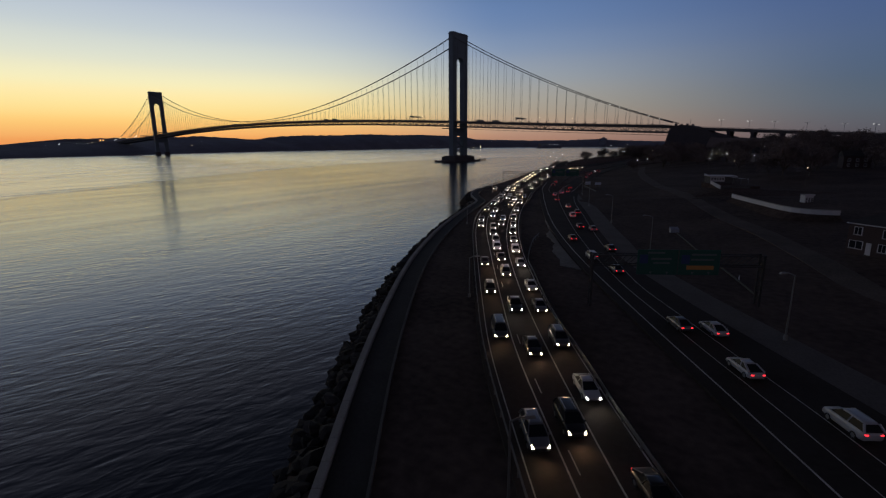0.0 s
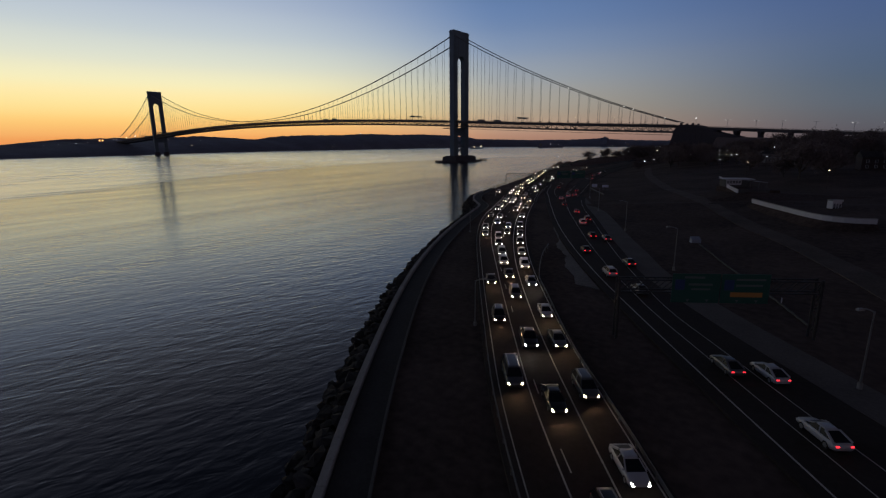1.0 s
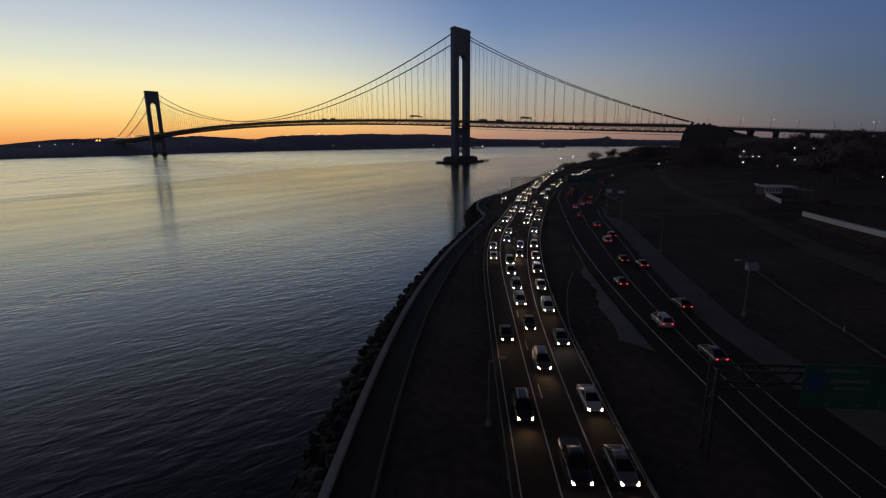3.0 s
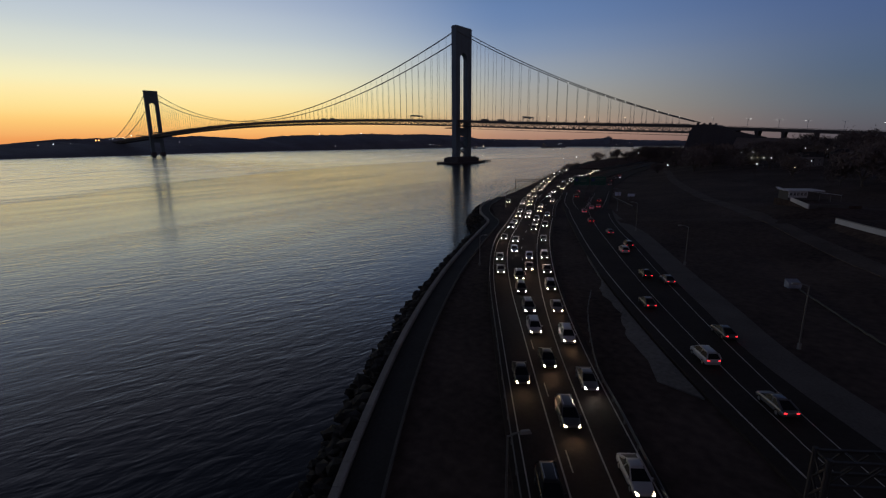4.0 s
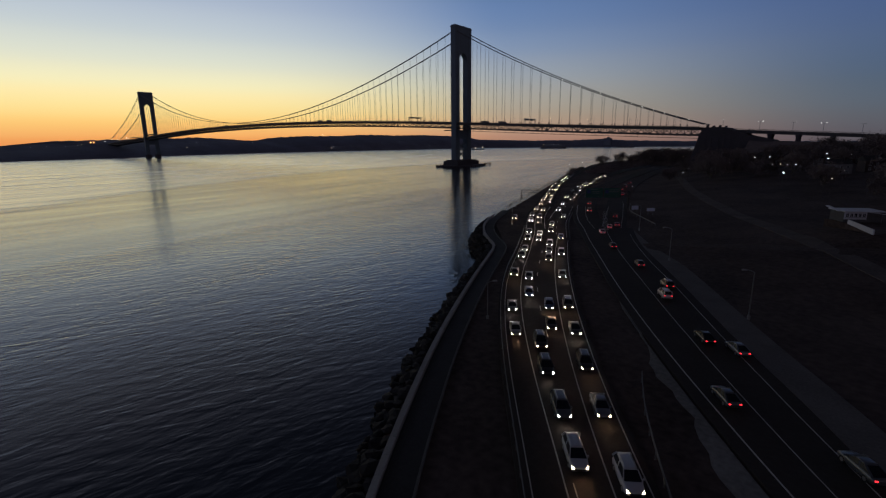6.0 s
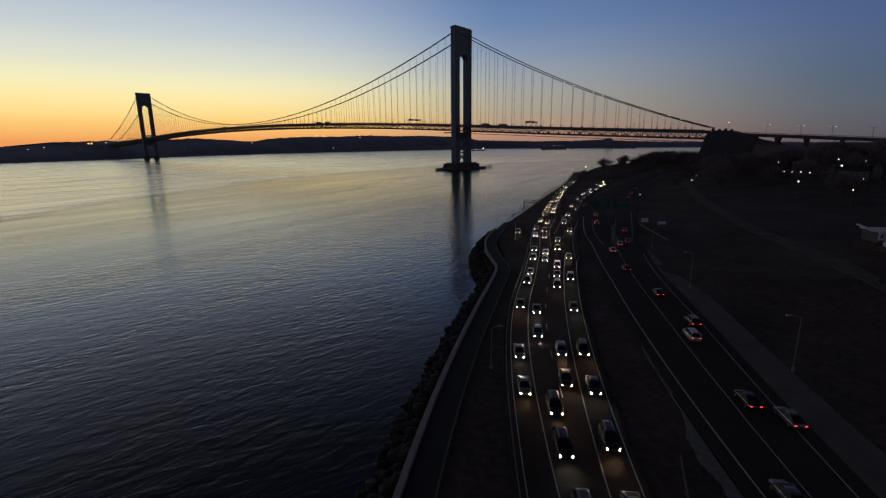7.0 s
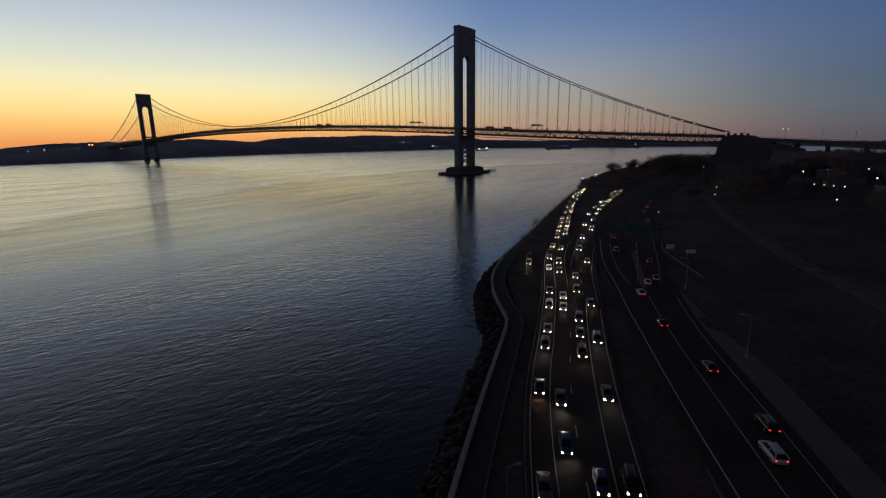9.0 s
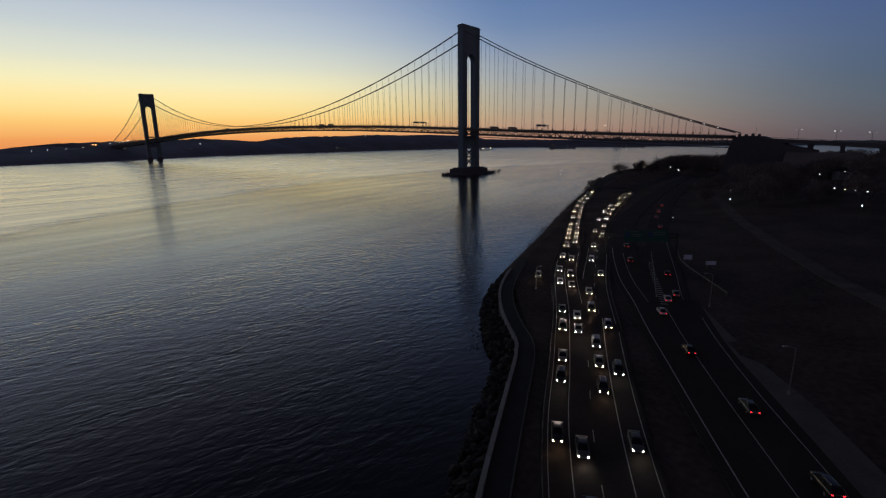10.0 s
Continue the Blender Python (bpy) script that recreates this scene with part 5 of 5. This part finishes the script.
# ------------------------------------------------------------------ trees
def bare_tree(seed, H, spread, dense, foot=0.17):
    """A winter tree: tapered trunk, forking limbs and a crown of fine twigs."""
    rnd = random.Random(seed)
    t = thing("tree", "bare dark winter tree with a broad twiggy crown", "tree", group="park trees")
    trunk, twigs = bmesh.new(), bmesh.new()

    def limb(b, a, d, length_, r, depth):
        p, dirn, n = a, d.normalized(), 3
        for k in range(n):
            q = p + dirn * (length_ / n)
            bar(b, p, q, 2 * r * (1 - 0.2 * k), sides=5)
            p = q
            dirn = (dirn + Vector((rnd.uniform(-0.3, 0.3), rnd.uniform(-0.3, 0.3), rnd.uniform(-0.05, 0.25)))).normalized()
        if depth == 0:
            for _ in range(dense):
                o = p + Vector((rnd.gauss(0, 1), rnd.gauss(0, 1), rnd.gauss(-0.1, 0.95))) * spread * 0.26
                e = Vector((rnd.gauss(0, 1), rnd.gauss(0, 1), rnd.gauss(0.4, 0.8))).normalized()
                f = e.cross(Vector((rnd.gauss(0, 1), rnd.gauss(0, 1), rnd.gauss(0, 1)))).normalized()
                ln, w = rnd.uniform(0.5, 1.3) * H / 12, rnd.uniform(0.08, 0.2) * H / 12
                quads(twigs, [o - e * ln, o + f * w, o + e * ln, o - f * w], [(0, 1, 2, 3)])
            return
        for _ in range(rnd.choice((2, 3))):
            nd = (dirn + Vector((rnd.uniform(-0.9, 0.9), rnd.uniform(-0.9, 0.9), rnd.uniform(-0.1, 0.5)))).normalized()
            limb(b, p, nd, length_ * rnd.uniform(0.6, 0.82), r * 0.62, depth - 1)

    base = H * foot
    bar(trunk, (0, 0, -0.8), (0, 0, base * 0.5), H * 0.05, sides=8)
    bar(trunk, (0, 0, base * 0.5), (0.1, 0, base), H * 0.042, sides=8)
    for k in range(5):
        a = math.tau * (k + rnd.random() * 0.6) / 5
        limb(trunk, Vector((0.1, 0, base)), Vector((math.cos(a) * 0.8, math.sin(a) * 0.8, rnd.uniform(0.35, 1.5))), H * 0.3, H * 0.015, 2)
    part("trunk", trunk, M_BARK, t)
    part("crown", twigs, M_LEAF, t)
    return t


protos = [bare_tree(21, 12, 6, 46), bare_tree(22, 15, 7, 50), bare_tree(23, 10, 5.5, 60), bare_tree(24, 17, 8, 56), bare_tree(25, 9, 6, 70), bare_tree(26, 13, 9, 80, 0.05), bare_tree(27, 10, 8, 80, 0.03)]
spots = [(265, -166, 2.6, 6, 0.55), (238, -84, 3.0, 6, 0.4), (231, -62, 3.0, 6, 0.42), (226, -46, 3.2, 6, 0.36), (216, 46, 2.8, 0, 1.35), (211, 58, 2.6, 4, 0.8), (234, 70, 3, 1, 1.25), (245, 79, 3, 0, 1.35), (250, 138, 3, 1, 1.5), (256, 150, 3, 3, 1.35), (247, -119, 3, 6, 0.5), (243, -109, 3, 6, 0.55),
         (222, 196, 3, 5, 1.5), (230, 212, 3, 3, 1.15), (236, 232, 3, 5, 1.8), (244, 252, 3, 3, 1.3), (250, 276, 3, 5, 1.8), (258, 300, 3, 3, 1.2), (264, 330, 3, 5, 1.65), (274, 360, 3, 3, 1.2), (282, 400, 3, 5, 1.6), (292, 436, 3, 5, 1.6),
         (266, 128, 3, 5, 1.5), (277, 116, 3.5, 5, 1.7), (289, 107, 4, 5, 1.75), (300, 98, 5, 5, 1.7), (311, 104, 5, 5, 1.8)]
place_rnd = random.Random(8)


LAMPS = [
    (324.4, -104.4, 20.2, False, 0.26), (349.8, -84.1, 20.8, True, 0.24), (399, -292.6, 16.3, False, 0.24), (381.1, -330.8, 9.0, False, 0.16),
    (291.4, -224.2, 16.7, False, 0.2), (287.8, -189.1, 17.6, False, 0.2), (300, -40, 19, False, 0.24), (508, -420, 18.7, True, 0.16),
    (520, -180, 31, False, 0.2), (560, -250, 30, True, 0.18), (545, -300, 28, False, 0.16), (429.6, -149.6, 22.4, False, 0.26),
    (411.9, -82.8, 20.4, False, 0.17), (443.2, -136.8, 23.6, False, 0.17), (456.3, -160.4, 24.6, False, 0.24), (465.6, -152.4, 25.3, False, 0.28),
    (467.7, -224.4, 23.6, False, 0.34), (453.9, -264.5, 21.1, False, 0.24), (451.7, -312.6, 18.9, False, 0.26), (449.3, -256.6, 20.8, False, 0.17),
    (445.1, -252.8, 20.7, True, 0.17), (440.5, -245.0, 20.4, False, 0.17), (476.1, -308.7, 20.9, False, 0.24), (479.5, -184.7, 25.3, False, 0.17),
    (471.9, -352.6, 19.0, True, 0.17), (389.4, -235.5, 15.8, False, 0.17), (411.2, -207.7, 19.4, False, 0.17),
]


def clear(x, y):
    """Keep trees off the roads, the park path and the houses."""
    for c, gap in ((NORTH, 9), (MERGE, 9), (SOUTH, 16), (RAMP, 12), (STRIP, 8), (park_path, 5)):
        if min((p.x - x) ** 2 + (p.y - y) ** 2 for p in c[::3]) < gap * gap:
            return False
    for lamp in LAMPS:  # keep trees out of the camera's view of each lamp
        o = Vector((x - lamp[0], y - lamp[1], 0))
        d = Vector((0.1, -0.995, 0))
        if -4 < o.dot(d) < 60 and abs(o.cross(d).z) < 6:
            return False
    return not (470 < x < 535 and -560 < y < -430)


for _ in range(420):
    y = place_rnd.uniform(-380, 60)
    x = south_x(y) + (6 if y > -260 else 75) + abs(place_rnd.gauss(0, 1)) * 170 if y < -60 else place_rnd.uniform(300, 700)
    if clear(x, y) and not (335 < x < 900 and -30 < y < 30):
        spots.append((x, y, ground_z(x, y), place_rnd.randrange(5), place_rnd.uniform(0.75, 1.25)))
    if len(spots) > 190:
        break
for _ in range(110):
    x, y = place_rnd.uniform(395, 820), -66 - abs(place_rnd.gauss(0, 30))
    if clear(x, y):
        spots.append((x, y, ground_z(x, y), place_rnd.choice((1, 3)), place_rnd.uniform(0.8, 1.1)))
used = set()
for x, y, z, k, s in spots:
    m = pose(x, y, z - 0.3, 0, 0, place_rnd.uniform(0, 360)) @ Matrix.Scale(s, 4)
    if k in used:
        o = copy_thing(protos[k], m)
        o.scale = (s, s, s)
    else:
        used.add(k)
        protos[k].matrix_basis = m

# the wood beyond the roads: close-grown crowns, one tangle
v, f = [], []
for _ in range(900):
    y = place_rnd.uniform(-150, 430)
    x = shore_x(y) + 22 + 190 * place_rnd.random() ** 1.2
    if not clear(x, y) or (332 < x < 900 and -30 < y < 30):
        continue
    r, h = place_rnd.uniform(4.5, 8), place_rnd.uniform(3.2, 6.5) + min(8, max(0, (y - 140) * 0.06 + (x - shore_x(y) - 60) * 0.03))
    if x < 445 - 0.287 * (y + 583):  # scrub lowered west of a sight line from the last camera position
        h *= 0.4
    z = ground_z(x, y)
    for _ in range(130):
        d = Vector((place_rnd.gauss(0, 1), place_rnd.gauss(0, 1), place_rnd.gauss(0.35, 0.7))).normalized() * place_rnd.uniform(0.45, 1.05)
        o = Vector((x + d.x * r, y + d.y * r, z + h * 0.45 + d.z * h * 0.55))
        e = Vector((place_rnd.gauss(0, 1), place_rnd.gauss(0, 1), place_rnd.gauss(0.5, 0.8))).normalized()
        w = e.cross(Vector((place_rnd.gauss(0, 1), place_rnd.gauss(0, 1), place_rnd.gauss(0, 1)))).normalized() * place_rnd.uniform(0.12, 0.36)
        e = e * place_rnd.uniform(0.6, 1.6)
        k = len(v)
        v += [o - e, o + w, o + e, o - w]
        f.append((k, k + 1, k + 2, k + 3))
me = bpy.data.meshes.new("woods")
me.from_pydata(v, [], f)
me.materials.append(M_LEAF)
tagged(new("woods", me), "tangled bare winter woods on the low promontory", "woods", kind="stuff")

# rough scrub on the rocks where the seawall bends
b = bmesh.new()
for _ in range(500):
    u = place_rnd.random()
    o = Vector((384 + 8 * place_rnd.gauss(0, 0.3), -491 + 9 * place_rnd.gauss(0, 0.3), 1.2 + 2.6 * abs(place_rnd.gauss(0, 0.5))))
    e = Vector((place_rnd.gauss(0, 1), place_rnd.gauss(0, 1), abs(place_rnd.gauss(0.6, 0.8)))).normalized() * place_rnd.uniform(0.4, 1.1)
    f = e.cross(Vector((place_rnd.gauss(0, 1), place_rnd.gauss(0, 1), 0.2))).normalized() * place_rnd.uniform(0.06, 0.16)
    quads(b, [o - e, o + f, o + e, o - f], [(0, 1, 2, 3)])
tall = [p for p in WALL if -452 < p.y < -120]
for _ in range(1700):
    p = place_rnd.choice(tall)
    lump = max(0.1, noise.noise(Vector((p.x / 6, p.y / 6, 4))) + 0.35)
    o = Vector((p.x + place_rnd.gauss(-0.3, 1.0), p.y + place_rnd.gauss(0, 1.5), 4.0 + 1.2 * lump * abs(place_rnd.gauss(0, 0.6))))
    e = Vector((place_rnd.gauss(0, 0.6), place_rnd.gauss(0, 0.6), abs(place_rnd.gauss(0.8, 0.6)))).normalized() * place_rnd.uniform(0.2, 0.65)
    f = e.cross(Vector((place_rnd.gauss(0, 1), place_rnd.gauss(0, 1), 0.2))).normalized() * place_rnd.uniform(0.05, 0.14)
    quads(b, [o - e, o + f, o + e, o - f], [(0, 1, 2, 3)])
tagged(part("shrub", b, M_BARK), "dark leafless scrub along the shore bank and rocks", "shrub", kind="stuff")

# ------------------------------------------------------------------ distant lights
def lit_lamp(x, y, z, top, warm, size=0.42, glow=None):
    t = thing("street_lamp", "lit street lamp glowing warm among dark trees" if warm else "lit street lamp glowing white among dark trees", "street lamp", pose(x, y, z), "lit street lamps")
    b = bmesh.new()
    bar(b, (0, 0, -0.5), (0, 0, top - z), 0.16, sides=6)
    part("pole", b, M_BARK, t)
    b = bmesh.new()
    bmesh.ops.create_icosphere(b, subdivisions=1, radius=size * 1.05, matrix=Matrix.Translation((0, 0, top - z)))
    part("lamp_globe", b, glow or (M_LAMP_WARM if warm else M_LAMP_WHITE), t)


for x, y, top, warm, size in LAMPS:
    lit_lamp(x, y, ground_z(x, y), max(top, ground_z(x, y) + 5), warm, size)


def deck_lamp(x, y, base, on, warm=False):
    t = thing("lamp_post", "tall lamp post on the bridge roadway", "lamp post", pose(x, y, base), "bridge lamp posts")
    b = bmesh.new()
    bar(b, (0, 0, -0.4), (0, 0, 8.4), 0.24, sides=6)
    bar(b, (0, 0, 8.4), (0, -1.6 if y > 0 else 1.6, 8.9), 0.16, sides=6)
    part("pole", b, M_STEEL, t)
    b = bmesh.new()
    yy = -1.6 if y > 0 else 1.6
    box(b, (-0.2, yy - 0.3, 8.78), (0.2, yy + 0.3, 9.05))
    part("head", b, (M_LAMP_WARM if warm else M_LAMP_WHITE) if on else M_STEEL, t)
    return t


def median_lamp(x, on):
    """A post in the middle of the viaduct with one lamp on either side."""
    t = thing("lamp_post", "twin-headed lamp post on the approach viaduct", "lamp post", pose(x, 0, via_z(x) - 0.1), "viaduct lamp posts")
    b = bar(bmesh.new(), (0, 0, -0.3), (0, 0, 9.4), 0.26, sides=6)
    part("pole", bar(b, (-2.1, 0, 9.5), (2.1, 0, 9.5), 0.16, sides=6), M_STEEL, t)
    for dx in (-2.1, 2.1):
        part("head", box(bmesh.new(), (dx - 0.32, -0.17, 9.38), (dx + 0.32, 0.17, 9.62)), M_LAMP_DIM if on else M_STEEL, t)


for x, on in ((403, True), (432, True), (457, True), (487, False), (519, True), (544, True), (580, True)):
    median_lamp(x, on)
deck_lamp(366, 13, 50.4, True)
dim_post = deck_lamp(45, -15.2, deck_z(45), False)
for k in range(-34, 8):
    x = 45 * k
    if -1500 < x < 340 and k != 1 and abs(x) > 12 and abs(x + SPAN) > 12:
        for y in (-15.2, 15.2):
            copy_thing(dim_post, pose(x, y, deck_z(x), 0, 0, 0 if y < 0 else 180))
for x in (150, 205, 262, -96):
    deck_lamp(x, 14.9, deck_z(x), True, True)


# ------------------------------------------------------------------ traffic on the bridge, ships
def lorry(x, y, way):
    t = thing("lorry", "dark box lorry crossing the bridge deck", "truck", pose(x, y, deck_z(x), 0, math.degrees(math.atan2(deck_z(x - 5) - deck_z(x + 5), 10)) , 0), "lorries on the bridge")
    part("trailer", box(bmesh.new(), (-7, -1.25, 1.0), (5, 1.25, 4.0)), M_SIDING, t)
    b = box(bmesh.new(), (5.3, -1.2, 0.8), (7.6, 1.2, 2.4))
    box(b, (5.3, -1.2, 2.4), (7.0, 1.2, 3.3), 0.85)
    part("cab", b, PAINTS["grey"], t)
    for wx in (-5.5, -4.2, 6.4):
        for s in (-1, 1):
            b = bmesh.new()
            bar(b, (wx, s * 0.9, 0.5), (wx, s * 1.25, 0.5), 1.0, sides=10)
            part("wheel", b, M_TYRE, t)


for x, y, w in ((72, 8, 1), (44, 3, 1), (-330, -8, -1), (-365, -4, 1), (-760, -6, 1), (-905, 5, 1)):
    lorry(x, y, w)


def ship(m, L, label, lights, lamp=1.15):
    t = thing("ship", label, "ship", m)
    b = bmesh.new()
    w, h = L * 0.075, L * 0.055
    loft(b, [[(x, -w * k, -2), (x, w * k, -2), (x, w * min(1, k * 1.25), h * z), (x, -w * min(1, k * 1.25), h * z)] for x, k, z in ((-L / 2, 0.75, 1.1), (-L * 0.4, 1, 1), (L * 0.35, 1, 1), (L * 0.44, 0.6, 1.15), (L / 2, 0.08, 1.35))])
    part("hull", b, M_FAR_HAZED, t, "dark hull")
    b = box(bmesh.new(), (-L * 0.44, -w * 0.8, h), (-L * 0.32, w * 0.8, h + L * 0.09))
    box(b, (-L * 0.42, -w * 0.9, h + L * 0.09), (-L * 0.35, w * 0.9, h + L * 0.115))
    part("bridge_house", b, M_SIDING, t)
    for k in range(4):
        b = bmesh.new()
        bar(b, (L * (-0.2 + 0.15 * k), 0, h), (L * (-0.2 + 0.15 * k), 0, h + L * 0.08), L * 0.012)
        bar(b, (L * (-0.2 + 0.15 * k), 0, h + L * 0.03), (L * (-0.12 + 0.15 * k), 0, h + L * 0.07), L * 0.008)
        part("derrick", b, M_STEEL, t)
    for x, z, warm in lights:
        b = bmesh.new()
        bmesh.ops.create_icosphere(b, subdivisions=1, radius=lamp, matrix=Matrix.Translation((L * x, -w, h + z)))
        part("deck_light", b, M_LAMP_WARM if warm else M_LAMP_WHITE, t, "glowing deck light")


ship(pose(-1232, 1777, 0, 0, 0, 30), 78, "dark moored barge with two warm deck lights", ((-0.2, 7, True), (0.36, 12, True), (0.38, 9, True)), 1.7)
ship(pose(-983, 2275, 0, 0, 0, 27), 165, "long dark cargo ship lying at anchor with white deck lights", ((0.0, 16, False), (0.2, 14, False), (0.3, 14, False), (-0.38, 17, True)))
ship(pose(-736, 2875, 0, 0, 0, 200), 150, "dark cargo ship at anchor far across the bay", ((-0.3, 16, False), (-0.44, 9, False), (0.3, 3, False)))

# lights scattered over the far shore
for x, y, z, r, warm in ((-1611, -166, 40, 0.7, False), (-1620, -128, 42, 0.5, False), (-1704, -67, 53, 1.7, True), (-1705, -57, 53, 1.7, True), (-1818, 18, 57, 0.7, False), (-1914, 93, 63, 0.6, True), (-2359, 1432, 100, 0.8, True),
                         (-2345, 1470, 100, 0.7, True), (-2232, 1705, 92, 0.7, True), (-2070, 1956, 54, 0.9, False), (-2021, 1435, 31, 0.7, False), (-2021, 1485, 29, 0.8, False), (-2021, 1550, 29, 0.7, True), (-2007, 1289, 28, 0.7, False),
                         (-2026, 2230, 27, 0.9, False)):
    lit_lamp(x, y, z - 4, z + 3, warm, r * (1 if r < 1 else 1.3), M_LAMP_ORANGE if r > 1 else None)

for k, (x, y, z) in enumerate(((-1640, -112, 43), (-1761, -4, 54), (-1806, 18, 56), (-1917, 65, 63), (-1929, 79, 63), (-1575, -16, 58), (-1914, 91, 62), (-1484, -15, 64), (-2021, 158, 70), (-1620, 10, 36), (-1545, -270, 32), (-1573, -224, 36), (-1934, 270, 60), (-1855, 294, 47), (-1911, 409, 51))):
    lit_lamp(x, y, z - 2, z + 5, k % 3 == 0, 0.5 + 0.15 * (k % 4))

# placed along camera sight lines; the last four hang in front of the ridge
for k, (x, y, z) in enumerate(((-2061, 1922, 54), (-2062, 2015, 54), (-1989, 1260, 22), (-1987, 1277, 21), (-2010, 2212, 23), (-2008, 2322, 22), (-2011, 2262, 22), (-2080, 1667, 58), (-2039, 1699, 42), (-2075, 2172, 58), (-2139, 1526, 74), (-1833, 3187, 56), (-1978, 3076, 58), (-2055, 774, 57), (-1782, 308, 34), (-1387, 3489, 62), (-1785, 1009, 94), (-1764, 1037, 94), (-1639, 1193, 92), (-1844, 925, 89))):
    lit_lamp(x, y, z - 9, z, k % 3 == 2, (0.9, 0.7, 1.0, 0.8)[k % 4])

M_CABINET = mat("blue_grey_cabinet_paint", (0.24, 0.27, 0.33), 0.6, vary=0.2, scale=1.2)
# utility box, low rail and marker posts on the verge
t = thing("low_rail", "low weathered concrete edge rail across the grass", "rail")
low = spline([(485.6, -532.5), (489.5, -541), (494.5, -552), (499.6, -562), (505, -573), (510, -584)], 3.0)
b = bmesh.new()
for a, c in zip(low, low[1:]):
    bar(b, (a.x, a.y, ground_z(a.x, a.y) + 0.22), (c.x, c.y, ground_z(c.x, c.y) + 0.1), 0.16, 0.3)
part("edging", b, M_KERB, t)
t = thing("utility_box", "blue-grey metal utility cabinet with a sloping top on the verge", "utility box", pose(484.5, -531, ground_z(484.5, -531), 0, 0, 35))
b = bmesh.new()
quads(b, [(x, y, z) for x in (-1.15, 1.15) for y, z in ((-0.7, -0.3), (0.7, -0.3), (0.7, 1.5), (-0.7, 0.95))], [(3, 2, 1, 0), (4, 5, 6, 7), (0, 1, 5, 4), (1, 2, 6, 5), (2, 3, 7, 6), (3, 0, 4, 7)])
bmesh.ops.bevel(b, geom=list(b.edges), offset=0.05, segments=1, affect="EDGES")
part("cabinet", b, M_CABINET, t)
for s in (-1, 1):
    part("door", box(bmesh.new(), (s * 0.55 - 0.5, -0.735, -0.1), (s * 0.55 + 0.5, -0.702, 0.8)), M_CABINET, t)
for x, y in ((334.6, -379.7), (333.0, -374.5), (312.9, -322), (300.7, -280.7), (288.8, -246.3), (279.4, -217.2)):
    t = thing("shore_post", "slim dark metal post on the shore bank", "post", pose(x, y, ROAD_Z - 0.3), "shore posts")
    part("post", bar(bmesh.new(), (0, 0, -0.4), (0, 0, 2.5), 0.16, sides=8), M_GANTRY, t)
    part("cap", bar(bmesh.new(), (0, 0, 2.5), (0, 0, 2.75), 0.3, sides=8), M_GANTRY, t)
for x, y in ((499.2, -561.6), (506, -574)):
    t = thing("marker_post", "short white marker post on the grass", "post", pose(x, y, ground_z(x, y)))
    part("post", bar(bmesh.new(), (0, 0, -0.3), (0, 0, 0.8), 0.16, sides=8), M_WHITE_WALL, t)
    part("cap", bar(bmesh.new(), (0, 0, 0.8), (0, 0, 0.88), 0.22, sides=8), M_GALV, t)
